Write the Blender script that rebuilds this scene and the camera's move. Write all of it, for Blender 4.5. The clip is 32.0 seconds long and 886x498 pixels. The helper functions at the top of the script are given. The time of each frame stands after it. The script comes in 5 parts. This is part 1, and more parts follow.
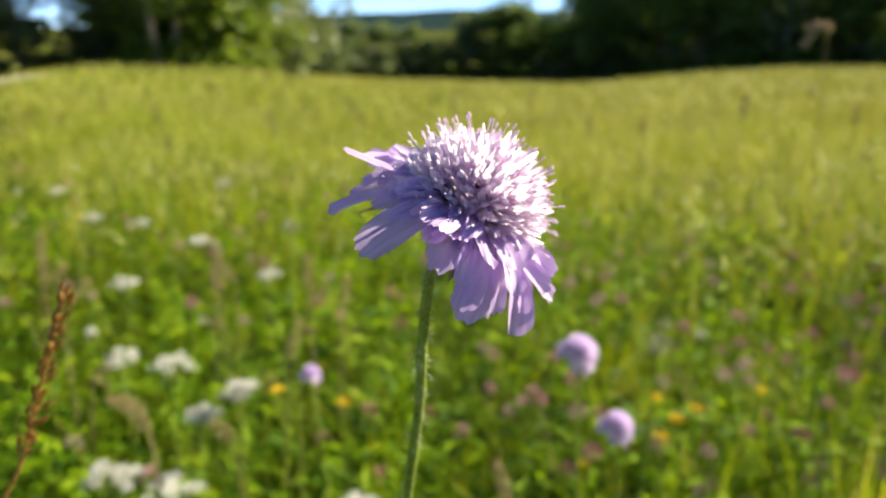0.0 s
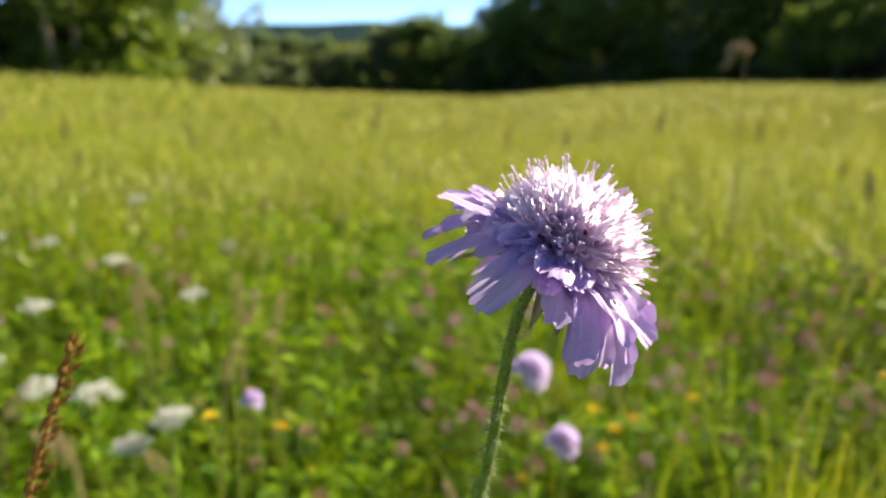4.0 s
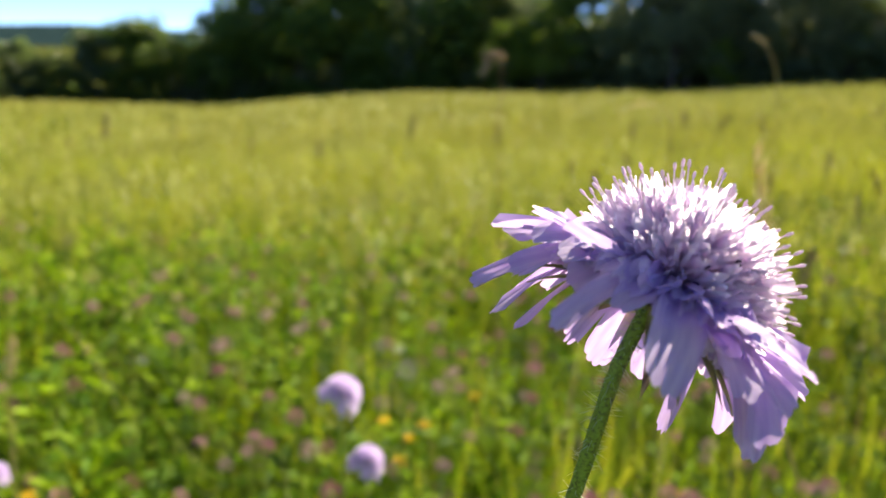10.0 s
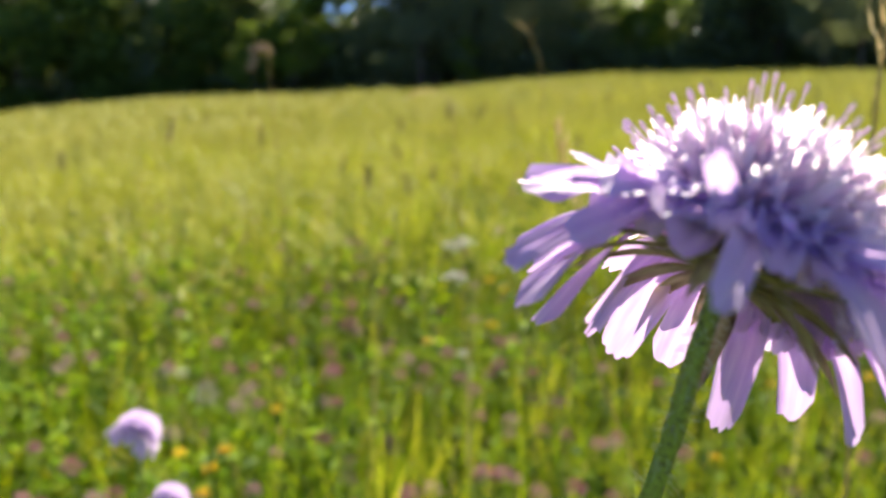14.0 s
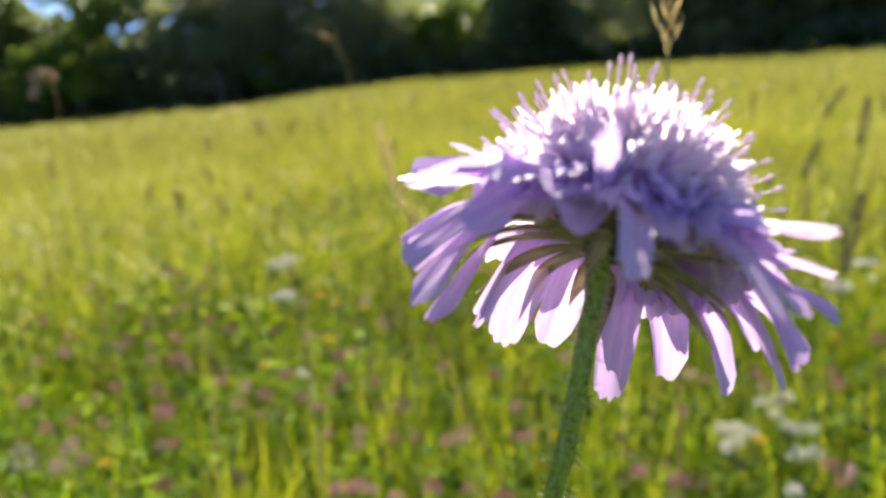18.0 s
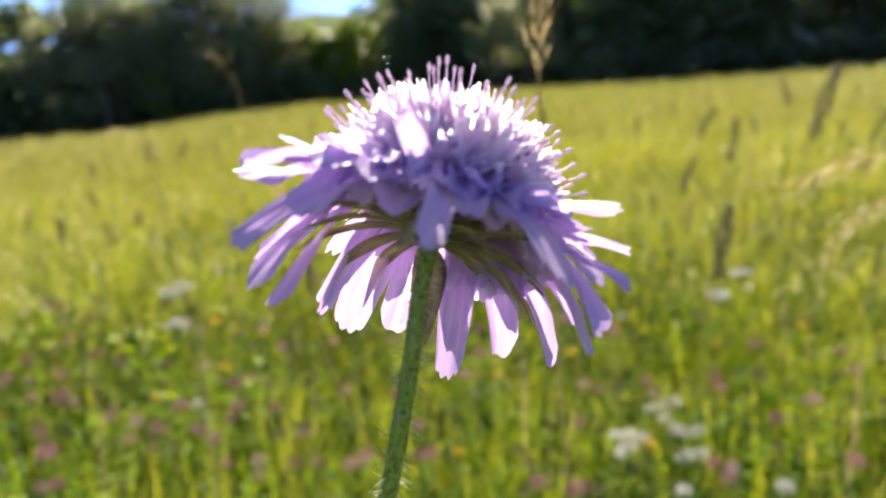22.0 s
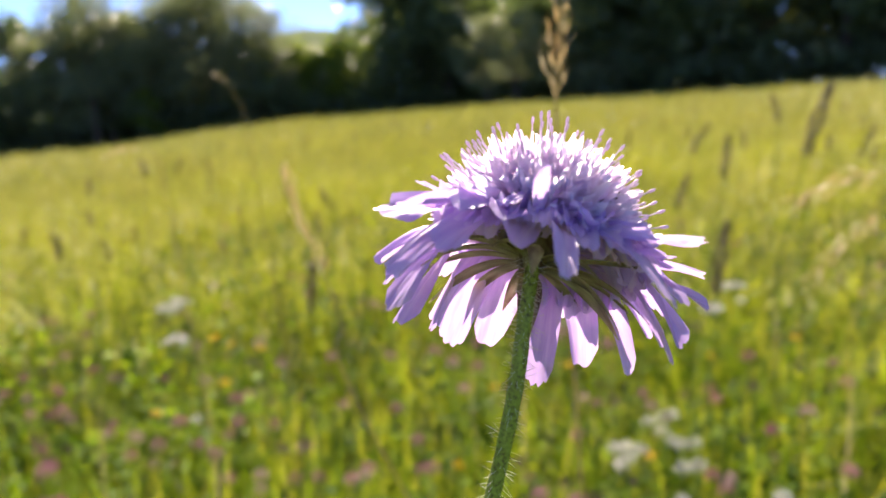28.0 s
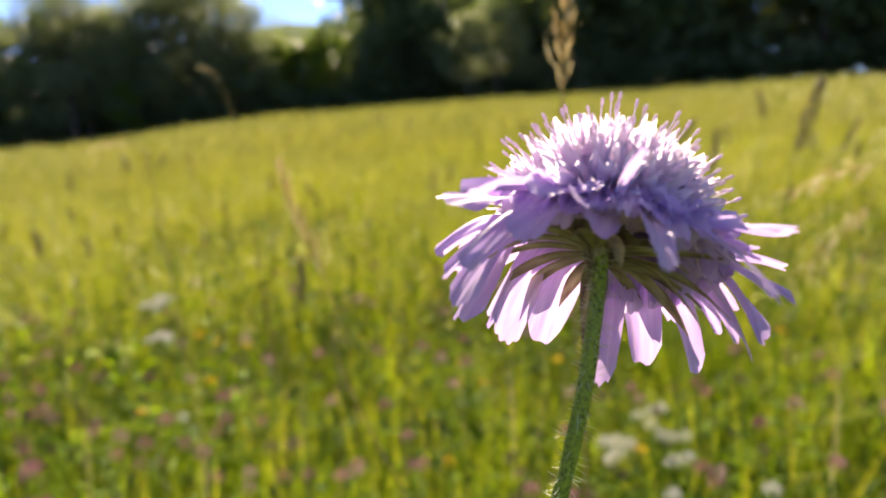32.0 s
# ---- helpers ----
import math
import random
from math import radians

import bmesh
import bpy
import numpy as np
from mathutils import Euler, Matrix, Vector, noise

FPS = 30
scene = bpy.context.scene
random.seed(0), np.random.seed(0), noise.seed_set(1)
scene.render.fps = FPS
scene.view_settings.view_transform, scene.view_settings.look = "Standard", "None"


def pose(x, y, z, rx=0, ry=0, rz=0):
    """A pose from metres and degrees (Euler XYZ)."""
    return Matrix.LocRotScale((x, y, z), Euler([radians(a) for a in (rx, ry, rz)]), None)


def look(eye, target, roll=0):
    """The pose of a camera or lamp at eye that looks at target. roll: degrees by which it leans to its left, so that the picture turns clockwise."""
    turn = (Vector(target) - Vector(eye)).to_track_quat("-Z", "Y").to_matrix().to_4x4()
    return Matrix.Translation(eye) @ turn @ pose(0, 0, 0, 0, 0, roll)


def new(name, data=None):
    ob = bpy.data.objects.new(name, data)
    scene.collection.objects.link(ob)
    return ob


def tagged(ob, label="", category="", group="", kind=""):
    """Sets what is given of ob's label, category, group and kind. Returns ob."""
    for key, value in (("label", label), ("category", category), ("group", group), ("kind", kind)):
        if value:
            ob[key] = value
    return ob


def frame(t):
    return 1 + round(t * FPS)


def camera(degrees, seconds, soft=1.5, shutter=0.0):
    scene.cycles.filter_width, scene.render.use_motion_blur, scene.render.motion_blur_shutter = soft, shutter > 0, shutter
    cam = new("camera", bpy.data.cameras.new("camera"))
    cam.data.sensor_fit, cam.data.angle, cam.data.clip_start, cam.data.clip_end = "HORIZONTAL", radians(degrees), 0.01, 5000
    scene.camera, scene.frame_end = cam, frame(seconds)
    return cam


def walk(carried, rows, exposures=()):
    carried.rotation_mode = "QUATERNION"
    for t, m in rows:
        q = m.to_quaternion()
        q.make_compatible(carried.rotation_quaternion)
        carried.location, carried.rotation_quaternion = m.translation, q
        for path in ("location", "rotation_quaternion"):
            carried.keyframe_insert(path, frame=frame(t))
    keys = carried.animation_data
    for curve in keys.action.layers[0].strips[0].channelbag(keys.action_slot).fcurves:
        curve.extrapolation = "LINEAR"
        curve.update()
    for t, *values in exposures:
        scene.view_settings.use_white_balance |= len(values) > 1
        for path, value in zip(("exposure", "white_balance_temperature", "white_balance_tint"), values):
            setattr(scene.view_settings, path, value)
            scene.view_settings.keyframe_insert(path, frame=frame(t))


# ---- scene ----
cam = camera(61.1, 32.0, soft=1.6)
cam.data.dof.use_dof = True
cam.data.dof.focus_distance = 0.090
cam.data.dof.aperture_fstop = 22.0

H = 0.62  # height of the flower's base over the ground below it

# seconds, place from the flower's base (m), yaw, pitch, roll (degrees)
PATH = [
    (0, -0.0014, -0.1121, 0.0282, -0.01, -16.48, -0.00),
    (0.5, 0.0005, -0.1109, 0.0269, -0.43, -16.45, 0.17),
    (1, 0.0017, -0.1067, 0.0257, -0.97, -16.34, 0.36),
    (1.5, -0.0003, -0.1030, 0.0258, -1.54, -16.23, 0.44),
    (2, -0.0106, -0.1041, 0.0289, -2.21, -16.07, 0.66),
    (2.5, -0.0238, -0.1069, 0.0320, -2.91, -15.91, 0.93),
    (3, -0.0296, -0.1103, 0.0336, -3.65, -15.73, 0.87),
    (3.5, -0.0254, -0.1085, 0.0315, -5.24, -15.62, 0.93),
    (5.5, -0.0410, -0.0880, 0.0310, -10.43, -15.04, 1.06),
    (6, -0.0449, -0.0887, 0.0312, -12.01, -14.87, 1.26),
    (6.5, -0.0444, -0.0891, 0.0299, -13.67, -14.76, 1.62),
    (7, -0.0460, -0.0857, 0.0292, -15.21, -14.65, 1.35),
    (7.5, -0.0528, -0.0792, 0.0298, -16.84, -14.61, 1.57),
    (8, -0.0609, -0.0753, 0.0316, -18.64, -14.49, 1.59),
    (8.5, -0.0626, -0.0749, 0.0313, -20.56, -14.46, 1.78),
    (9, -0.0584, -0.0748, 0.0289, -22.76, -14.43, 2.44),
    (9.5, -0.0550, -0.0697, 0.0267, -24.94, -14.38, 2.64),
    (10, -0.0552, -0.0598, 0.0257, -26.94, -14.35, 2.08),
    (10.5, -0.0576, -0.0528, 0.0246, -29.08, -14.23, 1.37),
    (11, -0.0601, -0.0499, 0.0238, -31.79, -14.16, 1.15),
    (11.5, -0.0635, -0.0477, 0.0228, -34.33, -14.16, 1.22),
    (12, -0.0655, -0.0449, 0.0218, -36.63, -14.21, 1.29),
    (12.5, -0.0634, -0.0411, 0.0207, -38.74, -14.25, 0.87),
    (13, -0.0603, -0.0356, 0.0187, -40.53, -14.15, 0.57),
    (13.5, -0.0595, -0.0292, 0.0173, -42.80, -14.06, 0.82),
    (14, -0.0590, -0.0266, 0.0168, -44.87, -13.96, 0.64),
    (14.5, -0.0584, -0.0278, 0.0177, -46.84, -13.81, 0.17),
    (15, -0.0588, -0.0294, 0.0190, -49.04, -13.67, -0.45),
    (15.5, -0.0588, -0.0301, 0.0194, -50.88, -13.53, -0.93),
    (17.5, -0.0570, -0.0207, 0.0151, -57.29, -13.46, -2.29),
    (18, -0.0612, -0.0215, 0.0157, -58.62, -13.40, -2.63),
    (18.5, -0.0644, -0.0227, 0.0162, -60.02, -13.43, -3.05),
    (19, -0.0654, -0.0224, 0.0153, -61.48, -13.23, -3.70),
    (19.5, -0.0673, -0.0184, 0.0150, -62.91, -12.94, -3.91),
    (20, -0.0701, -0.0170, 0.0154, -63.72, -12.74, -3.60),
    (20.5, -0.0701, -0.0200, 0.0154, -64.54, -12.67, -3.34),
    (21, -0.0672, -0.0235, 0.0152, -65.35, -12.50, -3.33),
    (21.5, -0.0638, -0.0263, 0.0137, -65.95, -12.28, -2.87),
    (22, -0.0633, -0.0295, 0.0133, -66.29, -12.01, -2.50),
    (22.5, -0.0667, -0.0306, 0.0144, -66.53, -11.66, -2.42),
    (23, -0.0725, -0.0291, 0.0159, -66.67, -11.42, -2.43),
    (23.5, -0.0763, -0.0270, 0.0162, -66.68, -11.42, -2.74),
    (24, -0.0801, -0.0266, 0.0170, -66.72, -11.32, -2.93),
    (24.5, -0.0822, -0.0268, 0.0175, -66.84, -11.22, -2.93),
    (25, -0.0819, -0.0293, 0.0174, -66.80, -11.22, -2.71),
    (25.5, -0.0782, -0.0288, 0.0168, -66.66, -11.27, -2.52),
    (27.5, -0.0791, -0.0222, 0.0173, -66.93, -10.90, -2.49),
    (28, -0.0788, -0.0229, 0.0176, -67.15, -10.96, -2.58),
    (28.5, -0.0767, -0.0224, 0.0165, -67.22, -11.11, -2.84),
    (29, -0.0754, -0.0191, 0.0158, -67.16, -11.32, -2.87),
    (29.5, -0.0774, -0.0159, 0.0176, -67.41, -11.39, -2.86),
    (30, -0.0782, -0.0147, 0.0184, -67.76, -11.59, -2.76),
    (30.5, -0.0770, -0.0148, 0.0178, -68.06, -11.65, -2.78),
    (31, -0.0765, -0.0146, 0.0167, -68.08, -11.55, -2.82),
    (31.5, -0.0758, -0.0134, 0.0165, -68.25, -11.45, -2.70),
    (32, -0.0768, -0.0130, 0.0165, -68.49, -11.38, -2.58),
]


def eye_pose(x, y, z, yaw, pitch, roll):
    return Matrix.Translation((x, y, z + H)) @ (Euler((0, 0, radians(yaw))).to_matrix() @ Euler((radians(90 + pitch), 0, 0)).to_matrix() @ Euler((0, 0, radians(roll))).to_matrix()).to_4x4()


walk(cam, [(r[0], eye_pose(*r[1:])) for r in PATH], [(0, 1.66, 6750, 9), (6, 1.70, 6700, 9), (11, 1.83, 6600, 12), (16, 1.98, 6550, 15), (20, 2.00, 6500, 17), (22.5, 2.03, 6350, 24), (25, 2.04, 6300, 26), (28, 2.03, 6450, 26), (30, 1.92, 6900, 21), (32, 1.89, 7100, 21)])

# ---- light ----
SUN_AZ, SUN_EL = 65.0, 33.0
world = bpy.data.worlds.new("sky")
scene.world = world
world.use_nodes = True
wn = world.node_tree
sky = wn.nodes.new("ShaderNodeTexSky")
sky.sky_type = "NISHITA"
sky.sun_disc = False
sky.sun_elevation = radians(SUN_EL)
sky.sun_rotation = radians(SUN_AZ)
sky.air_density, sky.dust_density, sky.ozone_density, sky.altitude = 1.0, 0.1, 3.0, 9000
bg = wn.nodes["Background"]
wn.links.new(sky.outputs[0], bg.inputs[0])
bg.inputs[1].default_value = 0.090
sun = new("sun", bpy.data.lights.new("sun", "SUN"))
sun.data.energy, sun.data.angle, sun.data.color = 4.8, radians(0.5), (1.0, 0.90, 0.72)
sun_way = Vector((math.sin(radians(SUN_AZ)) * math.cos(radians(SUN_EL)), math.cos(radians(SUN_AZ)) * math.cos(radians(SUN_EL)), math.sin(radians(SUN_EL))))
sun.matrix_world = look(sun_way * 60, (0, 0, 0))


# ---- materials ----
def material(name, cols, rough=0.6, scale=200.0, through_light=0.0, by="noise", bump=0.0, spec=0.3, stretch=(1, 1, 1), tint=None):
    """cols: two to four colours, mixed by grain ('noise'), by island ('island') or by object ('object')."""
    m = bpy.data.materials.new(name)
    m.use_nodes = True
    nt = m.node_tree
    p = nt.nodes["Principled BSDF"]
    p.inputs["Roughness"].default_value = rough
    p.inputs["Specular IOR Level"].default_value = spec
    tc = nt.nodes.new("ShaderNodeTexCoord")
    mp = nt.nodes.new("ShaderNodeMapping")
    mp.inputs["Scale"].default_value = stretch
    nt.links.new(tc.outputs["Object"], mp.inputs[0])
    nz = nt.nodes.new("ShaderNodeTexNoise")
    nz.inputs["Scale"].default_value = scale
    nz.inputs["Detail"].default_value = 4.0
    nt.links.new(mp.outputs[0], nz.inputs["Vector"])
    ramp = nt.nodes.new("ShaderNodeValToRGB")
    while len(ramp.color_ramp.elements) < len(cols):
        ramp.color_ramp.elements.new(0.5)
    for i, c in enumerate(cols):
        ramp.color_ramp.elements[i].position = (0.3 + 0.4 * i / (len(cols) - 1)) if by == "noise" else i / (len(cols) - 1)
        ramp.color_ramp.elements[i].color = (*c, 1)
    if by == "noise":
        nt.links.new(nz.outputs["Fac"], ramp.inputs[0])
        colour = ramp.outputs[0]
    else:
        src = nt.nodes.new("ShaderNodeNewGeometry" if by == "island" else "ShaderNodeObjectInfo")
        nt.links.new(src.outputs["Random Per Island" if by == "island" else "Random"], ramp.inputs[0])
        mix = nt.nodes.new("ShaderNodeMix")
        mix.data_type, mix.blend_type = "RGBA", "MULTIPLY"
        mix.inputs[0].default_value = 0.55
        grey = nt.nodes.new("ShaderNodeValToRGB")
        grey.color_ramp.elements[0].position, grey.color_ramp.elements[1].position = 0.3, 0.65
        grey.color_ramp.elements[0].color, grey.color_ramp.elements[1].color = (0.55, 0.55, 0.55, 1), (1, 1, 1, 1)
        nt.links.new(nz.outputs["Fac"], grey.inputs[0])
        nt.links.new(ramp.outputs[0], mix.inputs[6])
        nt.links.new(grey.outputs[0], mix.inputs[7])
        colour = mix.outputs[2]
    nt.links.new(colour, p.inputs["Base Color"])
    if bump:
        b = nt.nodes.new("ShaderNodeBump")
        b.inputs["Strength"].default_value = bump
        b.inputs["Distance"].default_value = 0.3 / scale
        nt.links.new(nz.outputs["Fac"], b.inputs["Height"])
        nt.links.new(b.outputs[0], p.inputs["Normal"])
    if through_light:
        t = nt.nodes.new("ShaderNodeBsdfTranslucent")
        ms = nt.nodes.new("ShaderNodeMixShader")
        ms.inputs[0].default_value = through_light
        if tint:
            tm = nt.nodes.new("ShaderNodeMix")
            tm.data_type, tm.blend_type = "RGBA", "MULTIPLY"
            tm.inputs[0].default_value = 1.0
            tm.inputs[7].default_value = (*tint, 1)
            nt.links.new(colour, tm.inputs[6])
            nt.links.new(tm.outputs[2], t.inputs[0])
        else:
            nt.links.new(colour, t.inputs[0])
        nt.links.new(p.outputs[0], ms.inputs[1])
        nt.links.new(t.outputs[0], ms.inputs[2])
        nt.links.new(ms.outputs[0], nt.nodes["Material Output"].inputs[0])
    return m


def floret_material():
    """Pink tubes that pale towards their white-lilac lobes; they let much light through."""
    m = bpy.data.materials.new("floret")
    m.use_nodes = True
    nt = m.node_tree
    p = nt.nodes["Principled BSDF"]
    p.inputs["Roughness"].default_value, p.inputs["Specular IOR Level"].default_value = 0.5, 0.3
    tc, sep, rng_node = nt.nodes.new("ShaderNodeTexCoord"), nt.nodes.new("ShaderNodeSeparateXYZ"), nt.nodes.new("ShaderNodeMapRange")
    rng_node.inputs["From Min"].default_value, rng_node.inputs["From Max"].default_value = 0.0008, 0.0052
    nt.links.new(tc.outputs["Object"], sep.inputs[0])
    nt.links.new(sep.outputs["Z"], rng_node.inputs[0])
    ramp, info, pale = nt.nodes.new("ShaderNodeValToRGB"), nt.nodes.new("ShaderNodeObjectInfo"), nt.nodes.new("ShaderNodeValToRGB")
    ramp.color_ramp.elements.new(0.5)
    for e, pos, c in zip(ramp.color_ramp.elements, (0.0, 0.45, 1.0), ((0.88, 0.62, 0.76), (0.89, 0.71, 0.85), (0.85, 0.74, 0.87))):
        e.position, e.color = pos, (*c, 1)
    pale.color_ramp.elements[0].color, pale.color_ramp.elements[1].color = (0.90, 0.84, 0.93, 1), (1, 1, 1, 1)
    mix = nt.nodes.new("ShaderNodeMix")
    mix.data_type, mix.blend_type = "RGBA", "MULTIPLY"
    mix.inputs[0].default_value = 1.0
    nt.links.new(rng_node.outputs[0], ramp.inputs[0])
    nt.links.new(info.outputs["Random"], pale.inputs[0])
    nt.links.new(ramp.outputs[0], mix.inputs[6])
    nt.links.new(pale.outputs[0], mix.inputs[7])
    t, ms = nt.nodes.new("ShaderNodeBsdfTranslucent"), nt.nodes.new("ShaderNodeMixShader")
    ms.inputs[0].default_value = 0.78
    nt.links.new(mix.outputs[2], p.inputs["Base Color"])
    clear = nt.nodes.new("ShaderNodeMix")
    clear.data_type = "RGBA"
    clear.inputs[0].default_value, clear.inputs[7].default_value = 0.45, (0.98, 0.93, 0.97, 1)
    nt.links.new(mix.outputs[2], clear.inputs[6])
    nt.links.new(clear.outputs[2], t.inputs[0])
    nt.links.new(p.outputs[0], ms.inputs[1])
    nt.links.new(t.outputs[0], ms.inputs[2])
    nt.links.new(ms.outputs[0], nt.nodes["Material Output"].inputs[0])
    return m


M_PETAL = material("petal", [(0.60, 0.43, 0.78), (0.71, 0.54, 0.86), (0.80, 0.66, 0.91)], 0.5, 1500, 0.47, bump=0.5, stretch=(0.12, 1, 0.12), tint=(0.92, 0.84, 0.94))
M_LOBE = material("lobe", [(0.75, 0.61, 0.87), (0.86, 0.74, 0.92)], 0.5, 1300, 0.52, stretch=(0.15, 1, 0.15), bump=0.4)
M_FLORET = floret_material()
M_PALELILAC = material("pale_lilac", [(0.66, 0.52, 0.80), (0.80, 0.68, 0.86)], 0.5, 900, 0.55)
M_PANICLE = material("panicle", [(0.27, 0.31, 0.05), (0.34, 0.365, 0.07), (0.41, 0.405, 0.10)], 0.6, 3, 0.22, by="island", spec=0.15)
# pale seed fluff; the cream also paints whitish highlights on the grass
M_CREAM = material("cream_grass_head", [(0.42, 0.43, 0.16), (0.54, 0.53, 0.23), (0.64, 0.61, 0.33)], 0.6, 60, 0.4, by="island", spec=0.2)
M_SEED = material("seed_ball", [(0.26, 0.25, 0.16), (0.40, 0.40, 0.28)], 0.8, 700, 0.2)
# pink glow deep between the florets is painted into the bed's colour
M_DOME = material("dome", [(0.90, 0.70, 0.82), (0.95, 0.82, 0.90)], 0.7, 900, 0.7)
# brighter copy of the tree leaf: sunlight is put into its yellow-green
M_BRIGHT = material("lit_leaf", [(0.085, 0.15, 0.022), (0.16, 0.25, 0.032), (0.26, 0.35, 0.055)], 0.5, 2, 0.5, by="island", tint=(1.2, 1.1, 0.5))
M_STAMEN = material("stamen", [(0.78, 0.66, 0.80), (0.90, 0.82, 0.88)], 0.5, 1200, 0.3)
M_ANTHER = material("anther", [(0.74, 0.58, 0.72), (0.88, 0.76, 0.84)], 0.6, 1500, 0.3)
M_DARK = material("dark_floret", [(0.03, 0.012, 0.03), (0.10, 0.04, 0.09)], 0.6, 1500)
M_STEM = material("stem", [(0.10, 0.09, 0.03), (0.26, 0.34, 0.045), (0.33, 0.43, 0.065)], 0.5, 2200, 0.1, bump=0.3)
M_BRACT = material("bract", [(0.10, 0.055, 0.06), (0.36, 0.33, 0.16), (0.58, 0.58, 0.28)], 0.6, 900, 0.5, stretch=(0.2, 1, 0.2))
M_HAIR = material("hair", [(0.62, 0.66, 0.50), (0.75, 0.78, 0.66)], 0.4, 900, 0.4)
M_SOIL = material("meadow_ground", [(0.025, 0.025, 0.010), (0.06, 0.07, 0.014), (0.11, 0.115, 0.025)], 1.0, 3.0, 0, bump=0.6, spec=0.0)
M_GRASS = material("grass", [(0.05, 0.105, 0.005), (0.13, 0.235, 0.008), (0.235, 0.345, 0.012), (0.40, 0.43, 0.04)], 0.5, 30, 0.55, by="island", spec=0.15, tint=(1.3, 1.16, 0.75))
M_FARGRASS = material("far_grass", [(0.265, 0.31, 0.042), (0.345, 0.385, 0.055), (0.435, 0.45, 0.085), (0.51, 0.475, 0.13)], 0.6, 3, 0.23, by="island", spec=0.2, tint=(1.2, 1.1, 0.8))
M_NEAR = material("near_grass", [(0.028, 0.058, 0.004), (0.08, 0.145, 0.007), (0.18, 0.26, 0.010), (0.34, 0.37, 0.02)], 0.5, 30, 0.55, by="island", spec=0.15, tint=(1.3, 1.2, 0.4))
# lighter copy of the tree leaf: sun on the crowns painted into the green
M_MID = material("half_lit_leaf", [(0.055, 0.105, 0.022), (0.115, 0.19, 0.034), (0.19, 0.28, 0.05)], 0.5, 2, 0.4, by="island", tint=(1.15, 1.1, 0.5))
M_DRY = material("dry_grass", [(0.30, 0.22, 0.08), (0.45, 0.36, 0.16), (0.55, 0.48, 0.26)], 0.6, 60, 0.35, by="island")
M_HERB = material("herb_leaf", [(0.020, 0.050, 0.005), (0.062, 0.135, 0.008), (0.16, 0.26, 0.011)], 0.7, 60, 0.48, by="island", spec=0.05, tint=(1.3, 1.2, 0.4))
M_CLUMP = material("clump_leaf", [(0.028, 0.080, 0.005), (0.145, 0.29, 0.008), (0.38, 0.55, 0.016)], 0.55, 60, 0.5, by="island", spec=0.15, tint=(1.2, 1.2, 0.4))
M_LUSH = material("lush_grass", [(0.15, 0.22, 0.010), (0.27, 0.35, 0.015), (0.38, 0.45, 0.023), (0.48, 0.51, 0.07)], 0.5, 30, 0.36, by="island", spec=0.2, tint=(1.28, 1.16, 0.7))
M_SPIKE = material("seed_spike", [(0.05, 0.04, 0.028), (0.12, 0.09, 0.055), (0.22, 0.17, 0.09)], 0.7, 400, 0.22)
M_OAT = material("oat_husk", [(0.72, 0.58, 0.32), (0.82, 0.72, 0.48), (0.88, 0.82, 0.62)], 0.4, 300, 0.75, by="object", spec=0.5)
M_REDDRY = material("dock_seed", [(0.36, 0.17, 0.04), (0.52, 0.29, 0.09)], 0.6, 400, 0.25)
M_BROWN = material("brown_seed", [(0.30, 0.20, 0.11), (0.46, 0.33, 0.19), (0.58, 0.46, 0.27)], 0.7, 400, 0.25, by="object")
M_CLOVER = material("clover_floret", [(0.46, 0.15, 0.22), (0.58, 0.29, 0.34), (0.62, 0.45, 0.41)], 0.6, 500, 0.3, by="object")
M_WITHERED = material("withered_head", [(0.06, 0.04, 0.03), (0.14, 0.09, 0.06), (0.24, 0.17, 0.11)], 0.8, 500, 0.1)
M_WHITE = material("white_blossom", [(0.66, 0.66, 0.58), (0.80, 0.80, 0.74)], 0.6, 500, 0.3)
M_YELLOW = material("yellow_blossom", [(0.83, 0.56, 0.015), (0.90, 0.70, 0.04)], 0.5, 500, 0.3)
M_BARK = material("bark", [(0.04, 0.03, 0.02), (0.13, 0.10, 0.07)], 0.9, 6, 0, bump=0.7, stretch=(1, 1, 0.2))
M_LEAF = material("tree_leaf", [(0.075, 0.12, 0.058), (0.14, 0.20, 0.085), (0.21, 0.28, 0.115)], 0.42, 2, 0.52, by="island", spec=0.8, tint=(1.1, 1.1, 0.5))
M_PALE = material("willow_leaf", [(0.12, 0.155, 0.075), (0.20, 0.245, 0.115), (0.28, 0.33, 0.16)], 0.42, 2, 0.45, by="island", spec=0.7, tint=(1.1, 1.1, 0.6))
M_PALEBARK = material("pale_bark", [(0.22, 0.17, 0.11), (0.36, 0.30, 0.21)], 0.85, 5, 0, bump=0.6, stretch=(1, 1, 0.2))
M_GRAVEL = material("gravel", [(0.30, 0.27, 0.22), (0.45, 0.42, 0.36)], 0.9, 8, bump=0.5)
# distance haze is put into the wood's bluish base colour
M_HAZY_HILL = material("hazy_hill_wood", [(0.014, 0.028, 0.030), (0.022, 0.042, 0.042)], 1.0, 0.03, spec=0.0)
M_FIELD = material("far_field", [(0.15, 0.19, 0.09), (0.22, 0.26, 0.13)], 1.0, 0.02, spec=0.0)
M_FIELD2 = material("ripe_field", [(0.30, 0.31, 0.17), (0.37, 0.36, 0.21)], 1.0, 0.02, spec=0.0)


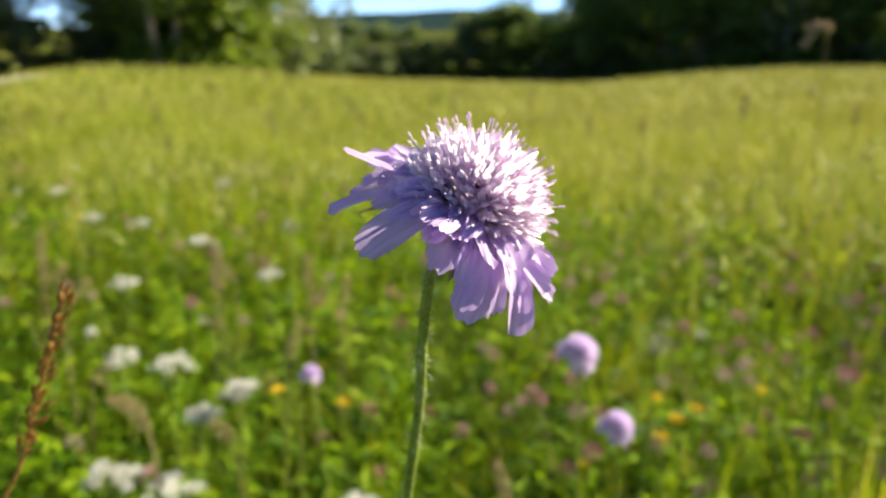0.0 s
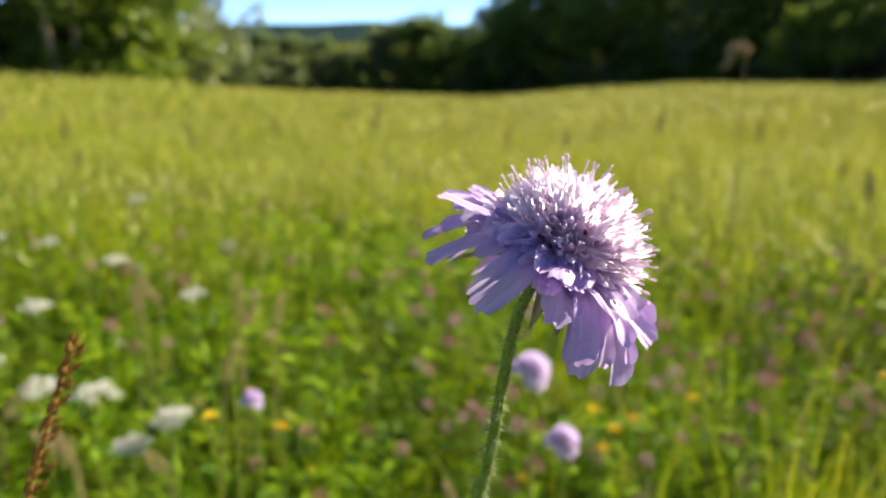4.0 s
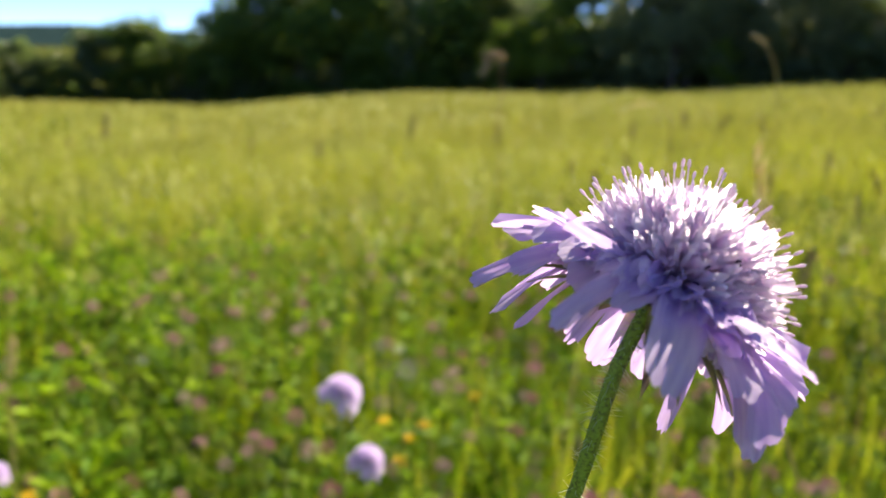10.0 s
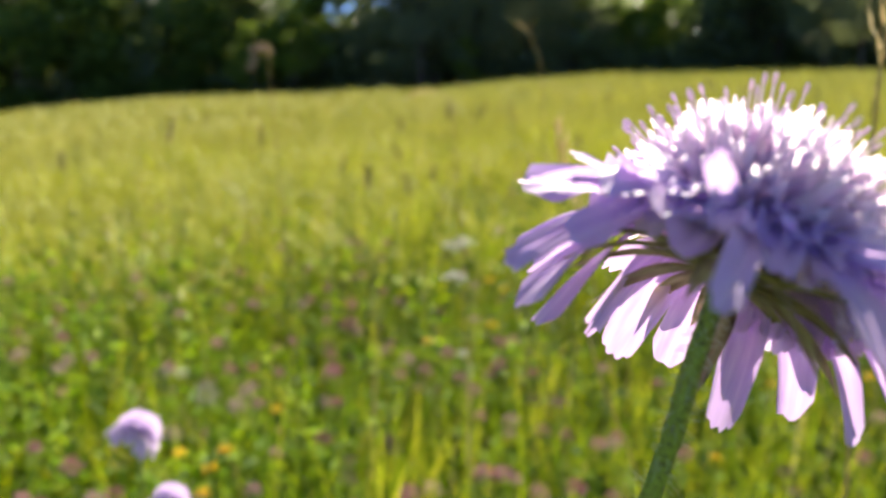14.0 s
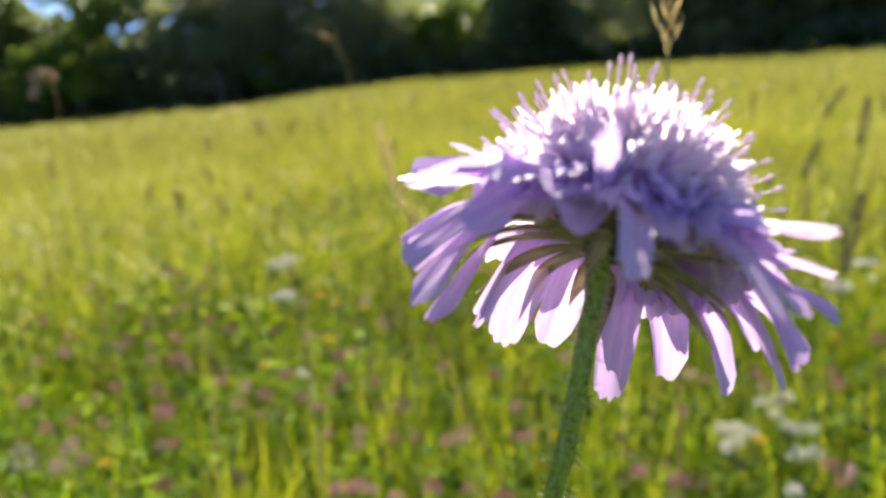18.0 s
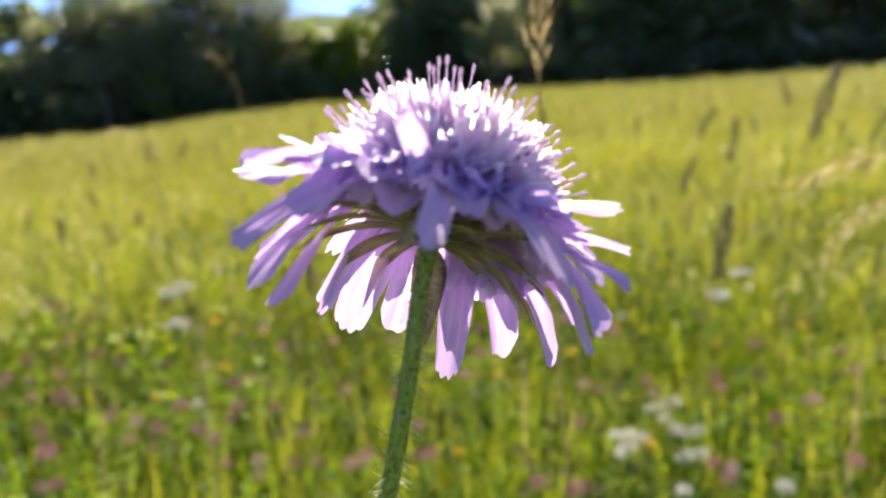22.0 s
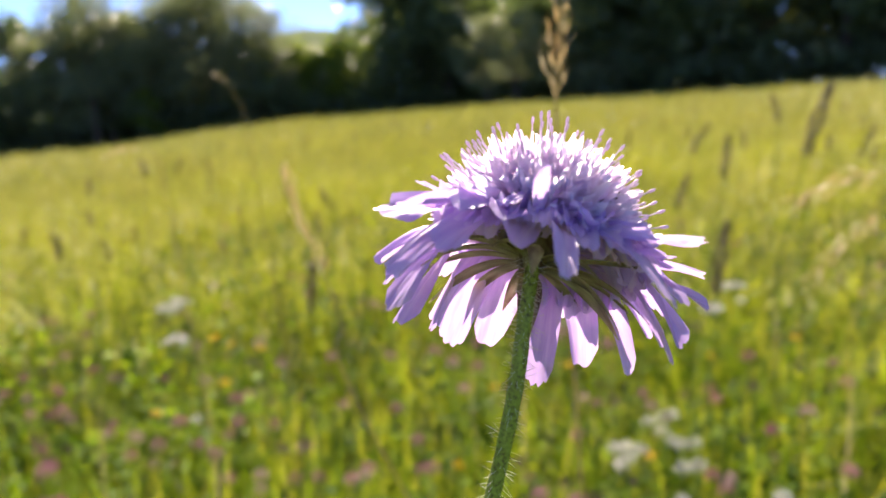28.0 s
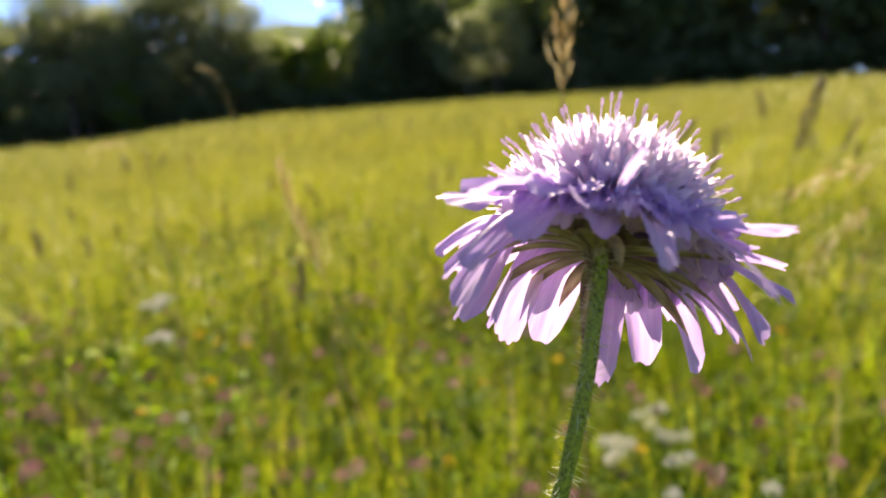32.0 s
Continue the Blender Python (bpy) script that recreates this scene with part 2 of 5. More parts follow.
# ---- mesh helpers ----
def np_mesh(name, verts, faces, mat, smooth=True):
    """A mesh from arrays; every face has the same number of corners."""
    verts, faces = np.asarray(verts, np.float32).reshape(-1, 3), np.asarray(faces, np.int32)
    k = faces.shape[1]
    me = bpy.data.meshes.new(name)
    me.vertices.add(len(verts))
    me.vertices.foreach_set("co", verts.ravel())
    me.loops.add(faces.size)
    me.loops.foreach_set("vertex_index", faces.ravel())
    me.polygons.add(len(faces))
    me.polygons.foreach_set("loop_start", np.arange(0, faces.size, k, dtype=np.int32))
    me.update(calc_edges=True)
    if smooth:
        me.polygons.foreach_set("use_smooth", np.ones(len(faces), bool))
    me.materials.append(mat)
    me.validate()
    return me


def child(name, me, parent, m=None, label=""):
    ob = new(name, me)
    ob.parent = parent
    if m is not None:
        ob.matrix_basis = m
    return tagged(ob, label)


def part(name, bm, mat, parent, label=""):
    """One mesh object under a thing or a part."""
    me = bpy.data.meshes.new(name)
    bm.to_mesh(me)
    bm.free()
    for p in me.polygons:
        p.use_smooth = True
    me.materials.append(mat)
    return child(name, me, parent, None, label)


def thing(name, m, label, category, group="", kind=""):
    ob = new(name)
    ob.empty_display_size = 0.02
    ob.matrix_basis = m
    return tagged(ob, label, category, group, kind)


def tube(points, radii, sides=8):
    """Vertices and quads of a tube along points, closed at its end."""
    pts = [Vector(p) for p in points]
    verts, faces = [], []
    ref = Vector((0.31, 0.95, 0.1)).normalized()
    for i, p in enumerate(pts):
        d = (pts[min(i + 1, len(pts) - 1)] - pts[max(i - 1, 0)]).normalized()
        a = d.cross(ref)
        if a.length < 0.1:
            a = d.cross(Vector((1, 0, 0)))
        a.normalize()
        b = d.cross(a)
        for j in range(sides):
            w = 2 * math.pi * j / sides
            verts.append(p + float(radii[i]) * (a * math.cos(w) + b * math.sin(w)))
    for i in range(len(pts) - 1):
        for j in range(sides):
            k = (j + 1) % sides
            faces.append((i * sides + j, i * sides + k, (i + 1) * sides + k, (i + 1) * sides + j))
    return verts, faces


def smooth_path(points, n):
    """n points on a Catmull-Rom curve through the given ones."""
    p = [Vector(q) for q in points]
    p = [2 * p[0] - p[1]] + p + [2 * p[-1] - p[-2]]
    out = []
    for s in range(n):
        u = s / (n - 1) * (len(p) - 3)
        i = min(int(u), len(p) - 4)
        u -= i
        a, b, c, d = p[i:i + 4]
        out.append(0.5 * (2 * b + (c - a) * u + (2 * a - 5 * b + 4 * c - d) * u * u + (3 * b - a - 3 * c + d) * u ** 3))
    return out


def joined(chunks):
    verts, faces, n = [], [], 0
    for v, f in chunks:
        verts += [tuple(q) for q in v]
        faces += [tuple(i + n for i in q) for q in f]
        n += len(v)
    return verts, faces


def blade_mesh(name, base, heading, height, width, bend, mat, rows=4):
    """Many grass blades in one mesh: arrays of base (n, 3), heading, height, width and bend (n)."""
    n = len(base)
    u = np.linspace(0, 1, rows)[None, :]
    out = (bend * height)[:, None] * u ** 2
    up = height[:, None] * (u - 0.35 * (bend[:, None] ** 2) * u ** 2)
    prof = (width[:, None] / 2) * np.where(u < 0.99, (1 - u ** 2.2) * 0.94 + 0.06, 0.05)
    dx, dy = np.cos(heading)[:, None], np.sin(heading)[:, None]
    twist = heading[:, None] + math.pi / 2 + 0.6 * u * np.sin(heading * 7)[:, None]
    sx, sy = np.cos(twist), np.sin(twist)
    cx, cy, cz = base[:, 0:1] + out * dx, base[:, 1:2] + out * dy, base[:, 2:3] + up
    left = np.stack([cx - prof * sx, cy - prof * sy, cz], -1)
    right = np.stack([cx + prof * sx, cy + prof * sy, cz], -1)
    verts = np.stack([left, right], 2).reshape(-1, 3)
    k = np.arange(rows - 1)
    quad = np.stack([2 * k, 2 * k + 1, 2 * k + 3, 2 * k + 2], -1)
    faces = (np.arange(n)[:, None, None] * rows * 2 + quad[None]).reshape(-1, 4)
    return np_mesh(name, verts, faces, mat)


# ---- ground ----
EDGE_AZ = [-180, -60, -31, -25, -12, -10.6, -3.5, 9, 12, 18, 23.5, 31, 35, 38.5, 44, 50, 56, 63, 67, 73.5, 83, 95, 130, 180]
EDGE_EL = [-2.0, -2.5, -2.8, -2.6, -3.2, -3.35, -3.8, -3.9, -3.7, -3.05, -2.6, -2.35, -2.25, -2.0, -1.85, -1.15, -0.7, -0.45, -0.3, -0.15, -0.1, 0.25, 0.2, -2.0]
EDGE_D = [40, 34, 26, 26, 29, 56, 58, 60, 59, 55, 52, 49, 47, 46, 45, 45, 45, 45, 44, 42, 40, 38, 40, 40]


def ground_z(x, y):
    r, az = np.hypot(x, y), np.degrees(np.arctan2(x, y))
    el, far = np.interp(az, EDGE_AZ, EDGE_EL), np.interp(az, EDGE_AZ, EDGE_D)
    slope = np.tan(np.radians(el)) + (H - 0.1) / far
    rr = np.minimum(r, far * 1.25)
    fade = np.clip(r / 4.0, 0, 1)
    return slope * rr * fade * fade * (3 - 2 * fade) + 0.02 * np.sin(x * 1.7) * np.sin(y * 1.3 + 1) * np.clip(r, 0, 1)


rs = np.concatenate([np.linspace(0, 3, 14), np.geomspace(3.4, 75, 40), np.geomspace(90, 4500, 14)])
azs = np.radians(np.arange(0, 360, 3.0))
gx, gy = rs[:, None] * np.sin(azs)[None], rs[:, None] * np.cos(azs)[None]
gz = ground_z(gx, gy)
na = len(azs)
gf = [(i * na + j, i * na + (j + 1) % na, (i + 1) * na + (j + 1) % na, (i + 1) * na + j) for i in range(len(rs) - 1) for j in range(na)]
ground = tagged(new("ground", np_mesh("ground", np.stack([gx, gy, gz], -1), [f[::-1] for f in gf], M_SOIL)), "rolling green meadow ground of soil and short turf", "ground", kind="structure")

# gravel path beside the meadow's trees
pv, pf = [], []
for i in range(13):
    u = i / 12
    az, r = radians(-26.5 - 16 * u), 22.5 - 15.5 * u
    for s in (0.0, 0.33, 0.66, 1.0):
        a2 = az - s * radians(1.0 + 4.5 * u)
        x, y = (r + 1.2 * s) * math.sin(a2), (r + 1.2 * s) * math.cos(a2)
        pv.append((x, y, float(ground_z(x, y)) + 0.05 + 0.03 * math.sin(s * math.pi)))
    if i:
        for j in range(3):
            a = (i - 1) * 4 + j
            pf.append((a, a + 1, a + 5, a + 4))
tagged(new("gravel_path", np_mesh("gravel_path", pv, pf, M_GRAVEL)), "pale gravel path along the meadow's edge", "path", kind="structure")

# ---- distant hills ----
def hill(name, az0, az1, near, el, mat, label, ridge=3.0):
    n, k = 40, 6
    v, f = [], []
    for i in range(n + 1):
        u = i / n
        az = radians(az0 + (az1 - az0) * u)
        top = math.tan(radians(el)) * near * (math.sin(math.pi * u) ** 0.7) * (1 + 0.07 * math.sin(u * 17) + 0.04 * math.sin(u * 41 + 2)) + H
        for j in range(k + 1):
            w = j / k
            r = near * (0.72 + 0.28 * w)
            v.append((r * math.sin(az), r * math.cos(az), -4 + (top + 4) * math.sin(w * math.pi / 2)))
    for i in range(n):
        for j in range(k):
            a = i * (k + 1) + j
            f.append((a, a + k + 1, a + k + 2, a + 1))
    return tagged(new(name, np_mesh(name, v, f, mat)), label, "hill", kind="structure")


hill("hill", -22, 30, 1500, 1.15, M_HAZY_HILL, "far wooded hill under the sky, tinted bluish for haze")
hill("hill", 30, 92, 420, 5.2, M_FIELD, "distant green field on a rising hillside")
hill("hill", 44, 74, 360, 4.2, M_FIELD2, "pale ripe field on the distant hillside")

# ---- trees ----
def leaf_cloud(name, blobs, count, size, mat, rng):
    """Leaves on many small clumps that fill the given ellipsoids (centre, radii)."""
    vol = np.array([b[1][0] * b[1][1] * b[1][2] for b in blobs]) ** 0.75
    pick = rng.choice(len(blobs), count, p=vol / vol.sum())
    cen, rad = np.array([b[0] for b in blobs])[pick], np.array([b[1] for b in blobs])[pick]
    d = rng.normal(size=(count, 3))
    d /= np.linalg.norm(d, axis=1)[:, None]
    rr = rng.uniform(0.45, 1.06, count) ** 0.6
    lump = 1 + 0.18 * np.sin(d[:, 0] * 7 + pick) * np.sin(d[:, 1] * 6 + 2 * pick) + 0.12 * np.sin(d[:, 2] * 11 + pick)
    p = cen + d * rad * (rr * lump)[:, None]
    s = size * rng.uniform(0.6, 1.4, count)
    a = rng.normal(size=(count, 3)) + d * 0.4
    a /= np.linalg.norm(a, axis=1)[:, None]
    b = np.cross(a, rng.normal(size=(count, 3)))
    b /= np.linalg.norm(b, axis=1)[:, None]
    c = np.cross(a, b)
    tip, side = a * s[:, None], b * (s * 0.42)[:, None]
    fold = c * (s * 0.12)[:, None]
    verts = np.stack([p - tip * 0.5, p + side * 0.9 + fold, p + tip * 0.55, p - side * 0.9 + fold], 1).reshape(-1, 3)
    faces = np.arange(count * 4).reshape(-1, 4)
    return np_mesh(name, verts, faces, mat)


def tree_parts(seed, height, spread, mat, kind="tree", leaves=3600, leaf=0.040):
    """Meshes of a tree of the given height: trunk, limbs, crown."""
    rng = np.random.default_rng(seed)
    limbs, blobs = [], []
    lean = rng.uniform(-0.06, 0.06, 2)
    base = 0.24 if kind == "tree" else 0.06
    tp = [(lean[0] * height * u + 0.1 * math.sin(5 * u + seed), lean[1] * height * u + 0.1 * math.cos(4 * u + seed), height * 0.86 * u) for u in np.linspace(0, 1, 8)]
    tr = [0.022 * height * (1 - 0.85 * u) + 0.01 for u in np.linspace(0, 1, 8)]
    tr[0] *= 1.35
    nl = 11
    for i in range(nl):
        u = base + (0.95 - base) * (i + rng.uniform(0, 0.6)) / nl
        w = i * 2.4 + rng.uniform(0, 0.8)
        reach = spread * (0.45 + 0.65 * math.sin(math.pi * min(1, 0.18 + 0.80 * u))) * rng.uniform(0.65, 1.05)
        o = Vector((lean[0] * height * u, lean[1] * height * u, height * 0.86 * u))
        e = o + Vector((math.cos(w) * reach, math.sin(w) * reach, height * 0.12 * rng.uniform(0.3, 1.2)))
        mid = (o + e) / 2 + Vector((0, 0, 0.05 * height))
        limbs.append(tube(smooth_path([o, mid, e], 5), [0.008 * height * (1 - 0.8 * q) for q in np.linspace(0, 1, 5)], 5))
        for q in (0.55, 0.8, 1.05):
            c = o + (e - o) * q + Vector(rng.normal(size=3).tolist()) * 0.05 * height
            s = height * rng.uniform(0.07, 0.13)
            blobs.append((tuple(c), (s * 1.15, s * 1.15, s * 0.85)))
    for q in range(4):
        s = height * rng.uniform(0.06, 0.10)
        blobs.append(((lean[0] * height + rng.normal() * 0.06 * height, lean[1] * height + rng.normal() * 0.06 * height, height * (0.8 + 0.045 * q)), (s, s, s * 1.2)))
    if kind == "bush":
        for q in range(16):
            w, s = q * 2.399, height * rng.uniform(0.14, 0.22)
            rad = spread * 0.75 * math.sqrt((q + 0.5) / 16)
            blobs.append(((rad * math.cos(w), rad * math.sin(w), height * rng.uniform(0.1, 0.45)), (s, s, s)))
    trunk = np_mesh("trunk", *tube(tp, tr, 9), M_BARK)
    lim = [np_mesh("limb", v, f, M_BARK) for v, f in limbs]
    crown = leaf_cloud("crown", blobs, leaves if kind == "tree" else 2700, leaf * height if kind == "tree" else 0.062 * height, mat, rng)
    return trunk, lim, crown


def make_tree(meshes, m, name, label, category, group):
    t = thing(name, m, label, category, group)
    child("trunk", meshes[0], t)
    for me in meshes[1]:
        child("limb", me, t)
    child("crown", meshes[2], t)
    return t


FARS = [tree_parts(21 + i, 8.0, 2.5, M_LEAF, leaves=1500, leaf=0.062) for i in range(2)]
MIDS = [tree_parts(91 + i, 8.0, 2.4, M_MID) for i in range(2)]
TREES = [tree_parts(11 + i, 8.0, 2.3 + 0.25 * (i % 3), M_LEAF) for i in range(4)]
PALES = [tree_parts(31 + i, 8.0, 2.2, M_PALE, leaves=6500, leaf=0.019) for i in range(2)]
BUSHES = [tree_parts(51 + i, 3.0, 2.0, M_LEAF, "bush") for i in range(3)]
MID_BUSHES = [tree_parts(56 + i, 3.0, 2.0, M_MID, "bush") for i in range(2)]
BRIGHTS = [tree_parts(71 + i, 8.0, 2.6, M_BRIGHT) for i in range(2)]
BRIGHT_BUSH = tree_parts(81, 3.0, 2.0, M_BRIGHT, "bush")
PALE_BUSH = tree_parts(61, 3.0, 1.9, M_PALE, "bush")


def plant_tree(meshes, az, dist, size, turn, name="tree", label="", category="tree", group="trees along the meadow's edge"):
    x, y = dist * math.sin(radians(az)), dist * math.cos(radians(az))
    z = float(ground_z(x, y)) - 0.05
    m = pose(x, y, z, 0, 0, turn) @ Matrix.Diagonal((size, size, size * 1.0, 1))
    return make_tree(meshes, m, name, label, category, group)


DARK_LABEL = "dense dark green broadleaf tree in the hedgerow"
PALE_LABEL = "pale grey-green willow tree in the hedgerow"
BUSH_LABEL = "dense dark green bush under the hedgerow trees"
# azimuth, distance, size
ROW = [(-34.4, 27, 1.15), (-38.0, 30, 1.2), (-24.1, 27, 0.34), (-30.6, 27, 0.5), (-28.7, 26, 0.42), (-10.9, 58, 0.66), (-8.8, 62, 0.52), (-6.5, 63, 0.60), (-4.5, 63, 0.60), (-2.4, 62, 0.57), (-0.4, 63, 0.47), (1.9, 62, 0.70), (3.9, 63, 0.78), (5.6, 63, 0.84), (7.3, 63, 0.66), (8.9, 64, 0.58), (10.8, 62, 1.0), (13.2, 60, 1.2), (15.8, 59, 1.3), (19.0, 57, 1.15),
       (22.0, 56, 1.2), (25.2, 54, 1.2), (28.6, 53, 1.2), (35.5, 51, 1.05), (38.8, 50, 1.0), (42.3, 49, 0.98), (45.6, 49, 0.9), (63.6, 48, 1.15), (66.2, 47, 1.12), (68.2, 47, 1.0), (76.2, 46, 1.25),
       (79.6, 44, 1.3), (83.2, 43, 1.35), (87.0, 42, 1.35), (91.2, 41, 1.35), (95.5, 40, 1.35), (100.0, 40, 1.3), (105.5, 40, 1.3), (112, 41, 1.3), (120, 42, 1.2)]
for i, (az, d, s) in enumerate(ROW):
    if 2 < az < 24 or az in (28.6, 35.5, 42.3):
        plant_tree(MIDS[i % 2], az, d, s, i * 77, label="leafy green broadleaf tree in the hedgerow")
    else:
        plant_tree(TREES[i % 4], az, d, s, i * 77, label=DARK_LABEL)
# added for the sunlit patches between dark trees, brightness in the leaf colour
for i, (az, d, s) in enumerate([(31.0, 45.5, 0.5), (33.6, 45.2, 0.62)]):
    plant_tree(BRIGHTS[i % 2], az, d, s, i * 77 + 20, label="small yellow-green tree added as the sunlit gap between dark trees")
for i, (az, d, s) in enumerate([(55.6, 47, 0.60), (57.2, 47.5, 0.58), (58.8, 47, 0.57), (60.4, 47.5, 0.62), (46.2, 44.5, 0.36)]):
    plant_tree(BRIGHTS[i % 2], az, d, s, i * 67, label="low sunlit yellow-green tree in the hedgerow")
for i, (az, d, s) in enumerate([(-21.2, 26.0, 0.62), (-18.6, 26.5, 0.75), (-16.2, 26, 0.72), (-14.4, 27, 0.50)]):
    plant_tree(BRIGHTS[i % 2], az, d, s, i * 77, label="tall sunlit yellow-green tree at the meadow's edge")
for i, (az, d, s) in enumerate([(-21.0, 25, 0.6), (-18.5, 25, 0.8), (-16.0, 25.5, 0.8), (-14.2, 26, 0.55)]):
    plant_tree(BRIGHT_BUSH, az, d, s, i * 49, "bush", "sunlit yellow-green bush under tall trees", "bush", "bushes along the meadow's edge")
for i, (az, d, s) in enumerate([(40.8, 47, 0.9), (44.2, 46, 0.92), (46.6, 46, 0.84), (31.2, 54, 1.0), (48.2, 47, 1.05), (51.0, 46.5, 1.15), (53.6, 47, 1.0), (71.0, 40.2, 0.60), (73.2, 39.8, 0.64), (43.0, 45.0, 1.1), (47.4, 50, 1.1), (49.8, 50, 1.15), (52.4, 50, 1.1), (45.2, 49.5, 1.0), (54.2, 46.0, 0.8)]):
    plant_tree(PALES[i % 2], az, d, s, i * 101, label=PALE_LABEL)
for i in range(58):
    az = -36 + i * 2.75
    far = float(np.interp(az, EDGE_AZ, EDGE_D)) * 1.0
    if 37 < az < 63 or -12.5 < az < 9.5 or -34 < az < -22:
        continue
    plant_tree(MIDS[i % 2] if -11 < az < 25 else TREES[(i + 1) % 4], az, (far if az > -11 else far + 4) + 9 + 3 * math.sin(i * 2.3), 1.05 + 0.12 * math.sin(i * 1.7), i * 31, label="dark green tree in the wood behind the hedgerow")
az = -34.0
i = 0
while az < 122:
    far = float(np.interp(az, EDGE_AZ, EDGE_D))
    s = 1.25 + 0.3 * math.sin(i * 2.1)
    if -33.5 < az < -21.5:
        s = 0.42
    if -12 < az < 10:
        s *= 0.7
    far *= 1.06 if 66.5 < az < 76 else 1.0
    plant_tree((MID_BUSHES[i % 2] if 0 < az < 34 and i % 4 else BUSHES[i % 3]) if i % 7 else PALE_BUSH, az, far * (1.04 + 0.02 * (i % 3)), s, i * 53, "bush", BUSH_LABEL if i % 7 else "pale green shrub at the meadow's edge", "bush", "bushes along the meadow's edge")
    az += 2.0 * 45 / far * (0.9 + 0.15 * math.sin(i))
    i += 1
# bare pale trunks among them
for az, top, d in [(-20.2, -21.5, 24.2), (-18.9, -19.3, 24.6)]:
    x, y = d * math.sin(radians(az)), d * math.cos(radians(az))
    g = float(ground_z(x, y)) - 0.05
    ex, ey = d * math.sin(radians(top)) - x, d * math.cos(radians(top)) - y
    t = thing("bare_tree", pose(x, y, g), "slender bare pale tree trunk before the hedgerow", "tree", "bare trunks by the hedgerow")
    child("trunk", np_mesh("trunk", *tube(smooth_path([(0, 0, 0), (ex * 0.5 + 0.05, ey * 0.5, 2.2), (ex, ey, 4.4), (ex * 1.3, ey * 1.3, 6.5)], 14), list(np.linspace(0.12, 0.04, 14)), 9), M_PALEBARK), t)
    for k in range(3):
        child("limb", np_mesh("limb", *tube(smooth_path([(ex * 0.6, ey * 0.6, 2.8 + k), (ex * 0.6 + 0.3 * (k - 1), ey * 0.6, 3.6 + k), (ex * 0.6 + 0.5 * (k - 1), ey * 0.6, 4.6 + k)], 6), list(np.linspace(0.035, 0.012, 6)), 6), M_PALEBARK), t)
# trees that close the meadow behind the walk
for i in range(16):
    plant_tree(FARS[i % 2], 132 + i * 12, 42 + 3 * math.sin(i * 3), 1.2, i * 61, label=DARK_LABEL)
# far trees on the hill
for i in range(14):
    az = 56 + i * 0.42 + 0.2 * math.sin(i * 5)
    r = 415
    m = pose(r * math.sin(radians(az)), r * math.cos(radians(az)), 30 + 1.2 * math.sin(i), 0, 0, i * 40) @ Matrix.Diagonal((0.95, 0.95, 1.0 + 0.25 * math.sin(i * 7), 1))
    make_tree(FARS[i % 2], m, "tree", "small dark tree on the far hill's ridge", "tree", "trees on the far ridge")

# ---- the flower in the middle ----
AXIS = Vector((0.55, -0.10, 0.83)).normalized()
E1 = (Vector((1, 0, 0)) - AXIS * AXIS.x).normalized()
E2 = AXIS.cross(E1)
HEAD = Matrix(((E1.x, E2.x, AXIS.x, 0.0013), (E1.y, E2.y, AXIS.y, 0), (E1.z, E2.z, AXIS.z, H), (0, 0, 0, 1)))
MM = 0.001


